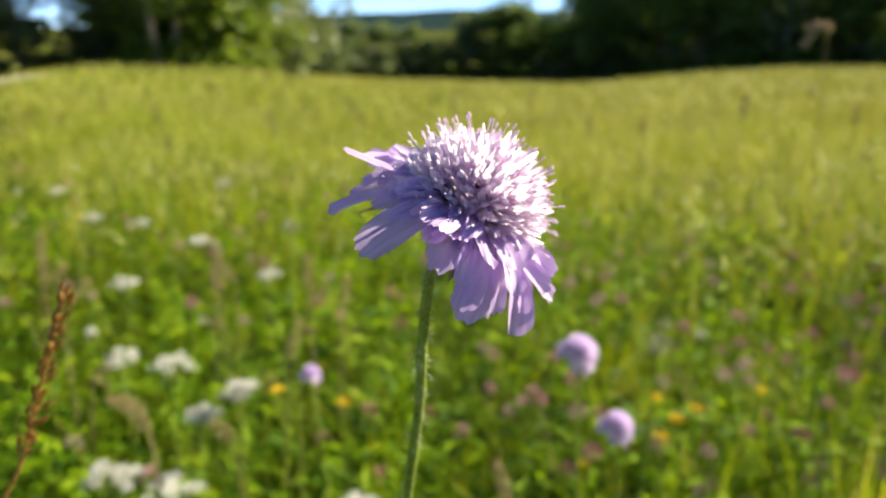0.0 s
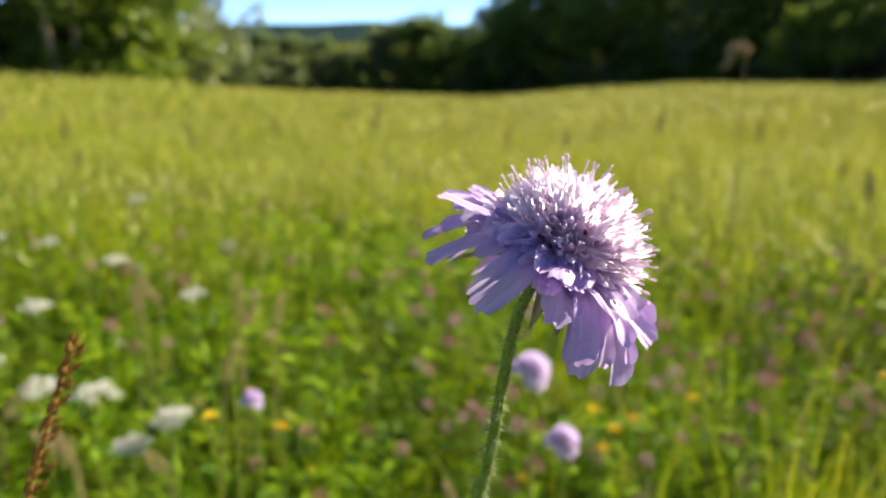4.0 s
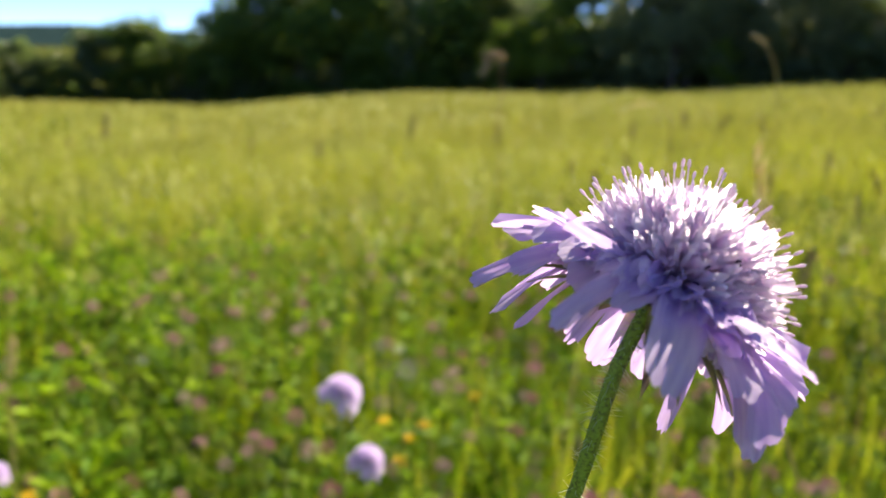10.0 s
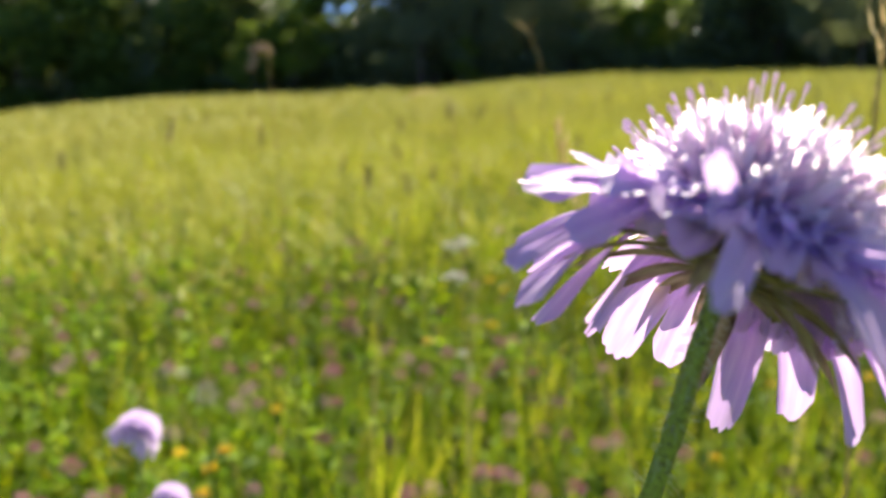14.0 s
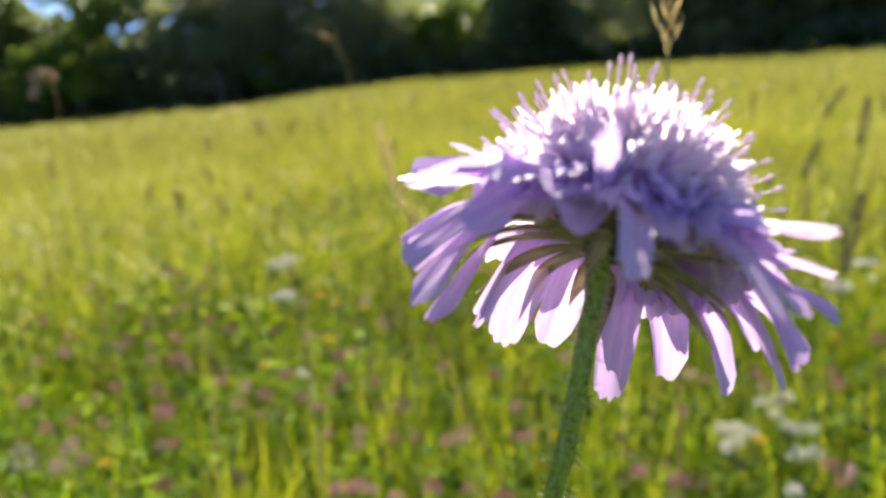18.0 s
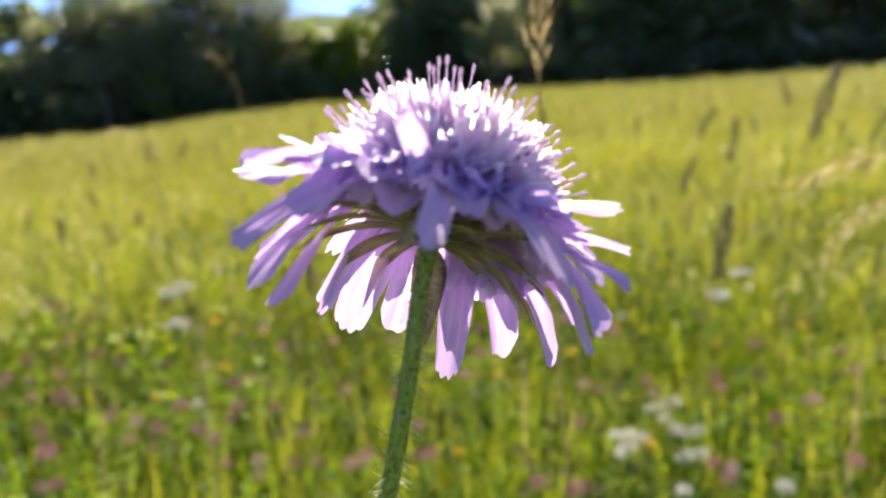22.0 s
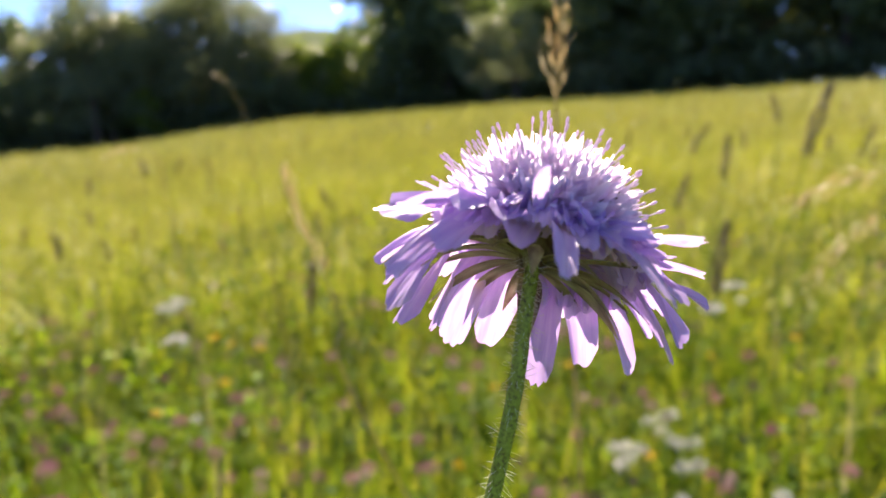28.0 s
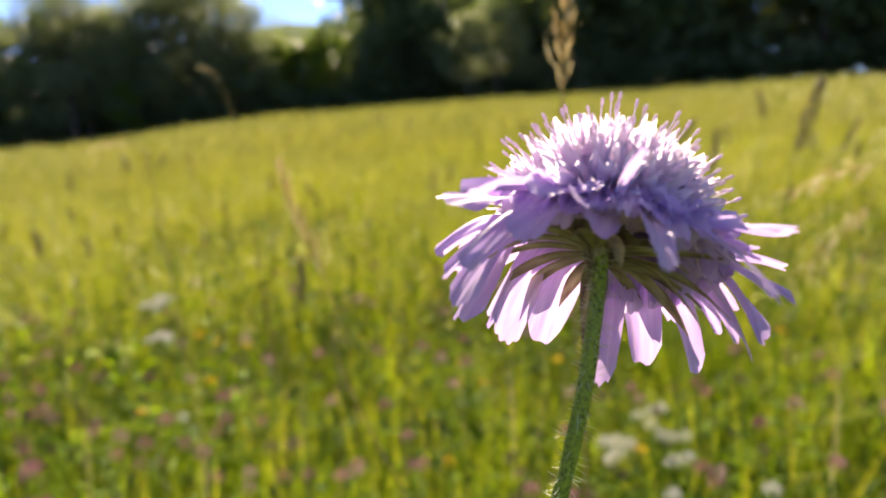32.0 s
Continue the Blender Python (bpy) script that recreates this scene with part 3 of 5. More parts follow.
def petal_mesh(name, reach, el, width, seed, mat, start=5.0, rise=2.2, cup=0.10, crumple=1.0, pointed=False, twist=0.0):
    """A blade on a narrow claw from the head's rim outwards along x and down, lobed at its end; millimetres."""
    rng = np.random.default_rng(seed)
    n, w = 13, 12
    tip = np.array([reach * math.cos(radians(el)), reach * math.sin(radians(el))])
    a = np.array([start, rise])
    c = np.array([0.48 * (a[0] + tip[0]) + 1.0, max(a[1], tip[1]) + 0.8 + 0.025 * abs(el)])
    wob, ph, roll = crumple * rng.uniform(0.4, 1.0), rng.uniform(0, 6.3), twist + crumple * rng.uniform(-0.3, 0.3)
    vee, ruffle = crumple * rng.uniform(-0.30, 0.45), crumple * rng.uniform(0.1, 0.45)
    cup = cup + rng.uniform(-0.14, 0.16) * crumple
    hook = rng.uniform(-0.7, 0.4) * crumple
    side_drift = rng.uniform(-0.7, 0.7)
    lobes, notch, skew = rng.choice([1.0, 1.5, 2.0]), rng.uniform(0.25, 0.8), rng.uniform(-0.6, 0.6)
    v, f = [], []
    for i in range(n + 1):
        u = i / n
        q = (1 - u) ** 2 * a + 2 * u * (1 - u) * c + u * u * tip
        g = min(1.0, u / 0.62)
        half = 0.5 * width * (0.26 + 0.74 * g * g * (3 - 2 * g)) * (1 - 0.10 * max(0, (u - 0.8) / 0.2))
        if pointed:
            half = 0.5 * width * max(0.05, math.sin(math.pi * min(1.0, 0.12 + 0.88 * u)) ** 0.8)
        d = 2 * (1 - u) * (c - a) + 2 * u * (tip - c)
        d /= np.linalg.norm(d)
        nrm = np.array([-d[1], d[0]])
        for j in range(w + 1):
            s = 2 * j / w - 1
            back = 0.0
            if u > 0.66 and not pointed:
                back = -((u - 0.66) / 0.34) ** 1.4 * (0.40 * width * abs(s) ** 2.6 + skew * s * 0.5 + notch * (0.5 + 0.5 * math.cos(2 * math.pi * s * lobes + skew)) - 0.3 * notch)
            lift = half * cup * s * s * 1.6 + vee * half * abs(s) * u + ruffle * s * abs(s) * u * math.sin(8 * u + ph) + wob * 0.36 * u * math.sin(2.6 * s + 4.0 * u + ph) + roll * s * half * u + hook * max(0, u - 0.55) ** 2 * 5 + 0.13 * wob * u * math.sin(10 * s + 2 * ph)
            x = q[0] + nrm[0] * lift + d[0] * back
            z = q[1] + nrm[1] * lift + d[1] * back
            v.append((x * MM, (s * half + side_drift * u * u) * MM, z * MM))
    for i in range(n):
        for j in range(w):
            k = i * (w + 1) + j
            f.append((k, k + 1, k + w + 2, k + w + 1))
    return np_mesh(name, v, f, mat)


def floret_mesh(seed, length=5.6, lobe=2.4, wide=1.0, mat=None):
    """A small funnel with four lobes, along z; millimetres."""
    rng = np.random.default_rng(seed)
    v, f = [], []
    rows, sides = [(0.0, 0.30), (0.55, 0.42), (1.0, 0.85)], 6
    for u, r in rows:
        for j in range(sides):
            w = 2 * math.pi * j / sides
            v.append((r * math.cos(w) * MM, r * math.sin(w) * MM, u * (length - lobe) * MM))
    for i in range(2):
        for j in range(sides):
            k = (j + 1) % sides
            f.append((i * sides + j, i * sides + k, (i + 1) * sides + k, (i + 1) * sides + j))
    for q in range(4):
        w = math.pi / 2 * q + rng.uniform(-0.25, 0.25)
        c, s = math.cos(w), math.sin(w)
        l = lobe * rng.uniform(0.75, 1.25)
        flare = rng.uniform(0.15, 0.75)
        b = len(v)
        for i in range(4):
            u = i / 3
            half = wide * 0.5 * (0.7, 1.05, 0.8, 0.2)[i]
            rad = 0.75 + flare * l * 0.55 * u + 0.25 * u * u
            z = (length - lobe) + l * u * (1 - 0.18 * flare * u)
            for t in (-1, 0, 1):
                rr = rad - 0.16 * (1 - abs(t))
                v.append(((rr * c - t * half * s) * MM, (rr * s + t * half * c) * MM, z * MM))
        for i in range(3):
            for j in range(2):
                k = b + i * 3 + j
                f.append((k, k + 1, k + 4, k + 3))
    return np_mesh("floret", v, f, mat or M_FLORET)


def on_sphere(az, el):
    return Vector((math.cos(el) * math.cos(az), math.cos(el) * math.sin(az), math.sin(el)))


def aim(p, d, spin, s=1.0):
    """A pose at p with z along d."""
    return Matrix.Translation(p) @ d.to_track_quat("Z", "Y").to_matrix().to_4x4() @ pose(0, 0, 0, 0, 0, spin) @ Matrix.Scale(s, 4)


def stamen_meshes(seed):
    rng = np.random.default_rng(seed)
    b = rng.uniform(-0.5, 0.5, 2)
    pts = [(b[0] * u * u * MM, b[1] * u * u * MM, 7.4 * u * MM) for u in np.linspace(0, 1, 5)]
    fil = np_mesh("stamen", *tube(pts, [0.09 * MM] * 5, 5), M_STAMEN)
    e = Vector(pts[-1])
    d = Vector((b[0] * 0.4, b[1] * 0.4, 1)).normalized()
    prof = [(-0.15, 0.05), (0.0, 0.14), (0.25, 0.21), (0.6, 0.21), (0.85, 0.15), (0.95, 0.03)]
    ant = np_mesh("anther", *tube([e + d * q[0] * MM for q in prof], [q[1] * MM for q in prof], 7), M_ANTHER)
    return fil, ant


rng = np.random.default_rng(5)
hero = thing("field_scabious", HEAD, "tall lilac field scabious flower with a hairy green stem", "flower")

# stem, in the world's directions, turned to the head's axes
inv = HEAD.inverted()
STEM = [(1.4, -0.2, 1.2), (-0.2, -0.3, -1.2), (-2.8, 0.0, -7.0), (-4.1, 0.8, -14), (-4.9, 2.9, -24), (-5.6, 6.2, -36), (-8.0, 11, -56), (-14, 20, -110), (-26, 28, -230), (-36, 32, -400), (-42, 33, -640)]
stem_world = smooth_path([(x * MM, y * MM, z * MM + H) for x, y, z in STEM], 60)
srad = [0.80 * MM if i > 3 else (0.80 + 0.25 * (3 - i)) * MM for i in range(60)]
srad = [r * (1 + 0.3 * i / 60) * (1 + 0.03 * math.sin(i * 1.9)) for i, r in enumerate(srad)]
stem = child("stem", np_mesh("stem", *tube([inv @ p for p in stem_world], srad, 14), M_STEM), hero, None, "green stem dotted with dark purple specks")
hv, hf = [], []
for i in range(480):
    u = 1.5 + 40 * (i / 480) ** 1.2
    k = int(u)
    p = stem_world[k].lerp(stem_world[k + 1], u - k)
    d = (stem_world[k + 1] - stem_world[k]).normalized()
    w = rng.uniform(0, 2 * math.pi)
    a = d.cross(Vector((0.3, 1, 0))).normalized()
    b = d.cross(a)
    o = a * math.cos(w) + b * math.sin(w)
    l = rng.uniform(0.5, 1.9) * MM
    q0, q1 = p + o * 0.8 * MM, p + o * (0.85 * MM + l) + d * l * rng.uniform(-0.5, 0.8)
    v, f = tube([inv @ q0, inv @ q0.lerp(q1, 0.6), inv @ q1], [0.035 * MM, 0.026 * MM, 0.006 * MM], 3)
    n0 = len(hv)
    hv += v
    hf += [tuple(x + n0 for x in q) for q in f]
tagged(child("stem_hairs", np_mesh("stem_hairs", hv, hf, M_HAIR), stem, None, "fine whitish stem hairs"), kind="stuff")

# receptacle and bracts
prof = [(-1.6, 1.2), (-0.5, 1.8), (0.5, 3.4), (1.6, 5.0), (3.2, 6.2), (5.2, 5.8), (7.4, 4.2), (8.6, 2.0), (8.9, 0.2)]
child("receptacle", np_mesh("receptacle", *tube([(0, 0, z * MM) for z, r in prof[:4]], [r * MM for z, r in prof[:4]], 28), M_BRACT), hero, None, "green flower base")
# bed swells and pales to brighten the shaded gaps between florets
bed = [(1.4, 4.6), (2.4, 6.8), (4.3, 8.0), (6.6, 7.4), (8.6, 5.6), (10.0, 3.0), (10.5, 0.3)]
child("floret_bed", np_mesh("floret_bed", *tube([(0, 0, z * MM) for z, r in bed], [r * MM for z, r in bed], 28), M_DOME), hero, None, "pale lilac bed of the florets")
# azimuth about the head, droop, reach and width (mm)
BRACTS = [(71, -24, 14.0, 1.9), (50, -17, 14.0, 1.9), (150, -13, 13.5, 1.6), (133, -22, 13.8, 1.7), (-45, -18, 14.2, 2.1), (-20, -6, 13.0, 1.7), (-84, -18, 14.4, 2.0), (-114, -1, 13.0, 1.5), (-134, -16, 13.0, 1.5), (176, -14, 12.5, 1.6),
          (-165, -22, 16.0, 1.9), (104, -20, 13.0, 1.7), (24, -14, 12.5, 1.7), (-64, -9, 12.5, 1.6)]
for i, (az, el, reach, width) in enumerate(BRACTS):
    child("bract", petal_mesh("bract", reach, el, width, 300 + i, M_BRACT, 1.2, 0.2, -0.3, 0.3, True), hero, pose(0, 0, -0.0006, 0, 0, az), "olive bract with dark purple edges")
for i, (az, el, reach, width) in enumerate([(8, -46, 12.4, 3.0), (-100, -30, 13.0, 2.4)]):
    child("bract", petal_mesh("bract", reach, el, width, 330 + i, M_BRACT, 1.0, -0.6, -0.3, 0.3, True), hero, pose(0, 0, -0.0006, 0, 0, az), "broad olive bract bent down along the stem")

# ray petals: azimuth about the head, droop, reach and width (mm)
DROOPING_RAYS = [(131, -7, 18.8, 3.5), (150, -9, 19.8, 2.6), (-168, 2, 21.2, 1.15), (-157, -20, 21.2, 2.1), (-127, -18, 21.7, 4.7), (150, -28, 20.0, 1.8), (122, -19, 18.0, 2.0), (127, -38, 18.2, 3.3), (107, -42, 17.0, 3.3), (72, -38, 15.2, 2.6), (49, -37, 16.4, 3.9),
                 (25, -30, 16.4, 3.7), (-2, -42, 17.6, 3.9), (-17, -26, 17.9, 4.4), (-38, -23, 19.9, 3.9), (-73, -25, 18.6, 4.6), (-79, -19, 18.6, 3.2), (-87, -6, 19.5, 2.2), (-83, 7, 18.7, 2.0), (-106, 8, 19.2, 2.8), (-46, -10, 18.4, 2.2), (-42, 4, 18.7, 2.0), (-97, -10, 17.6, 4.6), (-60, -17, 17.8, 2.6)]
UPPER_RAYS = [(-64, 9, 16.6, 4.2), (-113, -1, 15.2, 2.4), (-176, -16, 13.2, 3.0), (-119, 3, 15.6, 3.4), (-111, -4, 16.2, 3.0), (-142, 2, 14.4, 3.0), (165, -3, 17.0, 3.4), (145, 3, 16.8, 3.0), (178, -7, 15.0, 3.4), (-100, 5, 15.4, 3.4), (111, -28, 16.6, 2.8), (96, -22, 15.2, 2.6),
              (-23, -5, 18.7, 3.0), (-10, 5, 17.0, 2.6), (14, 0, 17.0, 3.0), (40, -4, 16.6, 3.0), (64, -7, 16.2, 3.0), (88, -5, 16.2, 3.0), (-32, 9, 17.0, 2.2), (-55, -3, 17.4, 2.6), (158, 6, 15.5, 2.6), (118, 5, 15.6, 2.8), (-94, 12, 14.6, 2.6), (-133, -6, 16.0, 2.8), (-146, -12, 15.6, 2.8), (160, -20, 17.0, 3.0)]
for i, (az, el, reach, width) in enumerate(DROOPING_RAYS + UPPER_RAYS):
    child("petal", petal_mesh("petal", reach, el, width * 1.16, 100 + i, M_PETAL, 4.0, 1.6 + 0.5 * math.sin(i * 1.7), twist=1.2 if az == -168 else -0.5 * math.cos(radians(az - 135))), hero, pose(0, 0, 0, 0, 0, az))
# shorter upright lobes inside them
for i in range(120):
    az = i * 137.5 + rng.uniform(-8, 8)
    el = -16 + 50 * ((i * 0.618) % 1)
    long = 0.0
    if i >= 84:
        az = 112 + 158 * (((i - 84) * 0.618) % 1)
    if 112 < az % 360 < 270:
        el, long = -16 + 32 * ((i * 0.618) % 1), 0.8
    child("inner_petal", petal_mesh("inner_petal", rng.uniform(10.0, 13.2) + long, el, rng.uniform(1.9, 2.9) + 0.6 * long, 400 + i, M_PETAL if i % 3 == 0 else M_LOBE, 4.8, 2.4, 0.3, 1.5), hero, pose(0, 0, 0, 0, 0, az))
# disc florets over the dome
FLORETS = [floret_mesh(i, 5.8 + 0.45 * (i % 3), 3.3 + 0.35 * (i % 4), 1.08 + 0.14 * (i % 3)) for i in range(8)]
LILAC = [floret_mesh(40 + i, 5.6 + 0.35 * (i % 3), 2.6, 1.3, M_PALELILAC) for i in range(3)]
CEN = Vector((0, 0, 2.1 * MM))
count = 330
for i in range(count):
    s = 1 - (i + 0.5) / count * 0.95
    el, az = math.asin(s), i * 2.39996
    d = (on_sphere(az, el) + Vector(rng.normal(size=3).tolist()) * 0.07).normalized()
    if min(on_sphere(az, el).angle(on_sphere(radians(a), radians(e))) for a, e in ((-134, 12), (-117, 16))) < radians(4.8):
        continue
    child("floret", FLORETS[i % 8], hero, aim(CEN + on_sphere(az, el) * 5.4 * MM, d, i * 41, rng.uniform(0.88, 1.16)))
STAMENS = [stamen_meshes(70 + i) for i in range(5)]
for i in range(170):
    s = 1 - (i + 0.5) / 170 * 0.86
    el, az = math.asin(s), i * 2.39996 + 0.7
    d = (on_sphere(az, el) + Vector(rng.normal(size=3).tolist()) * 0.10).normalized()
    fil = child("stamen", STAMENS[i % 5][0], hero, aim(CEN + on_sphere(az, el) * 6.6 * MM, d, i * 67, rng.uniform(0.72, 1.0)))
    child("anther", STAMENS[i % 5][1], fil)
# withered dark florets between the petals
for i, (az, el, r0, r1) in enumerate([(-135, 10, 8.2, 10.8), (-131, 17, 8.6, 11.4), (-116, 14, 8.2, 11.0), (-107, 34, 9.8, 10.9), (-150, -18, 8.4, 11.2), (-125, 9, 8.0, 10.4)]):
    d, side = on_sphere(radians(az), radians(el)), on_sphere(radians(az + 70), radians(20 * math.sin(i * 2.3)))
    pts = [d * (r0 + (r1 - r0) * u) * MM + CEN + side * (0.9 * u * u * math.sin(i * 1.9)) * MM for u in (0, 0.35, 0.7, 1.0)]
    child("withered_floret", np_mesh("withered_floret", *tube(pts, [0.3 * MM, 0.4 * MM, 0.3 * MM, 0.06 * MM], 6), M_DARK), hero, None, "dark withered floret")

# ---- other meadow flowers ----
def stalk(points, r0, r1, mat, n=10, sides=6):
    p = smooth_path(points, n)
    return np_mesh("stalk", *tube(p, list(np.linspace(r0, r1, n)), sides), mat)


SMALL_PETALS = [petal_mesh("petal", 16 + i, -14 - 6 * i, 5.2, 800 + i, M_PALELILAC) for i in range(3)]


def scabious(x, y, z, tilt, turn, label, size=1.0):
    g = float(ground_z(x, y))
    t = thing("scabious", pose(x, y, g), label, "flower", "scabious flowers in the meadow")
    child("stem", stalk([(0.02, 0.03, -0.02), (0.012, 0.015, (z - g) * 0.5), (0, 0, z - g)], 0.0016, 0.0011, M_STEM, 12), t)
    m = pose(0, 0, z - g, 0, 0, turn) @ pose(0, 0, 0, 0, tilt, 0) @ Matrix.Scale(size, 4)
    head = child("flower_head", np_mesh("flower_head", *tube([(0, 0, q * MM) for q, r in prof], [r * MM for q, r in prof], 16), M_BRACT), t, m)
    for i in range(18):
        child("petal", SMALL_PETALS[i % 3], head, pose(0, 0, 0, 0, 0, i * 20 + 5 * math.sin(i)))
    for i in range(70):
        s = 1 - (i + 0.5) / 70 * 0.95
        d = on_sphere(i * 2.39996, math.asin(s))
        child("floret", LILAC[i % 3], head, aim(CEN + d * 5.6 * MM, d, i * 41, 1.3))
    return t


scabious(0.094, 0.376, H - 0.194, 38, -10, "lilac scabious flower nodding on a thin stem", 0.98)
scabious(0.150, 0.471, H - 0.307, 25, -20, "lilac scabious flower low among the grass", 1.02)
scabious(-0.116, 0.480, H - 0.261, 20, 40, "small pale lilac scabious flower among clover", 0.62)


def clover_head_parts():
    """A clover head: floret mesh for a ball of them."""
    v, f = [], []
    for i, (u, r) in enumerate([(0, 0.5), (0.5, 0.9), (0.85, 0.7), (1.0, 0.15)]):
        for j in range(5):
            w = 2 * math.pi * j / 5
            v.append((r * math.cos(w) * MM, r * math.sin(w) * 0.6 * MM, u * 6.5 * MM))
    for i in range(3):
        for j in range(5):
            k = (j + 1) % 5
            f.append((i * 5 + j, i * 5 + k, (i + 1) * 5 + k, (i + 1) * 5 + j))
    return v, f


def ball_of(n, v, f, radius, low=-0.75, squash=0.9, seed=1):
    rng = np.random.default_rng(seed)
    chunks = []
    for i in range(n):
        s = 1 - (i + 0.5) / n * (1 - low)
        d = on_sphere(i * 2.39996, math.asin(max(-1, min(1, s))))
        m = aim(Vector((d.x, d.y, d.z * squash)) * radius, (d + Vector((0, 0, 0.35)) + Vector(rng.normal(size=3).tolist()) * 0.12).normalized(), i * 31, rng.uniform(0.85, 1.15))
        chunks.append(([m @ Vector(q) for q in v], f))
    return joined(chunks)


CV, CF = clover_head_parts()
RED_HEADS = [np_mesh("flower_head", *ball_of(44, CV, CF, 5 * MM, seed=i), M_CLOVER) for i in range(3)]
WHITE_HEADS = [np_mesh("flower_head", *ball_of(36, CV, CF, 4.2 * MM, seed=i + 9), M_WHITE) for i in range(2)]


def trefoil(size):
    v, f = [], []
    for q in range(3):
        w = q * 2.094
        c, s = math.cos(w), math.sin(w)
        b = len(v)
        for i in range(4):
            u = i / 3
            half = size * (0.12, 0.36, 0.40, 0.12)[i]
            for t in (-1, 0, 1):
                x, y, z = size * (0.08 + u), t * half, size * (0.16 * abs(t) - 0.12 * u * u)
                v.append((x * c - y * s, x * s + y * c, z))
        for i in range(3):
            for j in range(2):
                k = b + i * 3 + j
                f.append((k, k + 1, k + 4, k + 3))
    return v, f


TREFOIL = np_mesh("leaf", *trefoil(0.016), M_HERB)


def clover_meshes(seed, tall):
    st = stalk([(0.01, 0.0, -0.02), (0.004, 0.006, tall * 0.5), (0, 0, tall)], 0.0011, 0.0008, M_STEM, 6, 5)
    return st


STALKS = {h: clover_meshes(0, h) for h in (0.14, 0.18, 0.22, 0.26)}


def clover(x, y, z, red=True, i=0, size=1.0):
    g = float(ground_z(x, y))
    tall = min(STALKS, key=lambda h: abs(h - (z - g)))
    word = ("pinkish-red clover head on a thin stalk" if red else "white clover head on a thin stalk")
    t = thing("red_clover" if red else "white_clover", pose(x, y, z - tall, 0, 0, i * 67), word, "clover", "red clovers in the meadow" if red else "white clovers in the meadow")
    child("stalk", STALKS[tall], t)
    child("flower_head", (RED_HEADS[i % 3] if red else WHITE_HEADS[i % 2]), t, pose(0, 0, tall, 12 * math.sin(i), 12 * math.cos(i * 2), 0) @ Matrix.Scale(size, 4))
    for k in range(2):
        child("leaf", TREFOIL, t, pose(0.008 * (k * 2 - 1), 0.006, tall * (0.55 + 0.2 * k), 15, 10, 100 * k + i))
    return t


BROWN_HEADS = [np_mesh("flower_head", *ball_of(34, CV, CF, 4.2 * MM, -0.75, 1.1, seed=i + 30), M_WITHERED) for i in range(2)]


def withered_clover(x, y, z, i=0, size=1.0):
    g = float(ground_z(x, y))
    tall = min(STALKS, key=lambda h: abs(h - (z - g)))
    t = thing("withered_clover", pose(x, y, z - tall, 0, 0, i * 67), "dark brown withered clover head on a thin stalk", "clover", "withered clovers in the meadow")
    child("stalk", STALKS[tall], t)
    child("flower_head", BROWN_HEADS[i % 2], t, pose(0, 0, tall, 14 * math.sin(i), 12 * math.cos(i * 2), 0) @ Matrix.Scale(size, 4))
    return t


def yarrow(x, y, z, i=0, size=1.0):
    g = float(ground_z(x, y))
    t = thing("yarrow", pose(x, y, g, 0, 0, i * 50), "flat white cluster of tiny blossoms on a stalk", "flower", "white yarrows in the meadow")
    hgt = z - g
    child("stalk", stalk([(0.01, 0, -0.02), (0, 0.008, hgt * 0.5), (0, 0, hgt - 0.012)], 0.0015, 0.001, M_STEM, 7), t)
    rng = np.random.default_rng(900 + i)
    for k in range(12):
        w, r = k * 2.4 + rng.uniform(-0.5, 0.5), 0.0066 * math.sqrt(k) * size * rng.uniform(0.75, 1.2)
        e = Vector((r * math.cos(w), r * math.sin(w), hgt - 0.006 * (r / 0.02) ** 2 + rng.uniform(-0.005, 0.003)))
        b = child("branch", np_mesh("branch", *tube(smooth_path([(0, 0, hgt - 0.03), tuple(e * 0.5 + Vector((0, 0, hgt * 0.5 - 0.012))), tuple(e)], 4), [0.0006] * 4, 4), M_STEM), t)
        child("blossom", WHITE_HEADS[k % 2], b, Matrix.Translation(e) @ Matrix.Diagonal((*[rng.uniform(0.5, 0.8)] * 2, 0.5, 1)))
    return t


BIRD = np_mesh("blossom", *ball_of(9, [(q[0] * 1.9, q[1] * 1.9, q[2] * 1.0) for q in CV], CF, 3.4 * MM, 0.0, 0.6, 3), M_YELLOW)


def trefoil_flower(x, y, z, i=0):
    g = float(ground_z(x, y))
    t = thing("yellow_trefoil", pose(x, y, g, 0, 0, i * 80), "orange-yellow trefoil blossom low in the grass", "flower", "yellow trefoils in the meadow")
    child("stalk", stalk([(0.01, 0, -0.02), (0.004, 0.004, (z - g) * 0.5), (0, 0, z - g)], 0.001, 0.0008, M_STEM, 5, 5), t)
    child("blossom", BIRD, t, pose(0, 0, z - g))
    for k in range(3):
        child("leaf", TREFOIL, t, pose(0.006 * math.cos(k * 2), 0.006 * math.sin(k * 2), (z - g) * (0.5 + 0.15 * k), 10, 15, 120 * k) @ Matrix.Scale(0.7, 4))
    return t


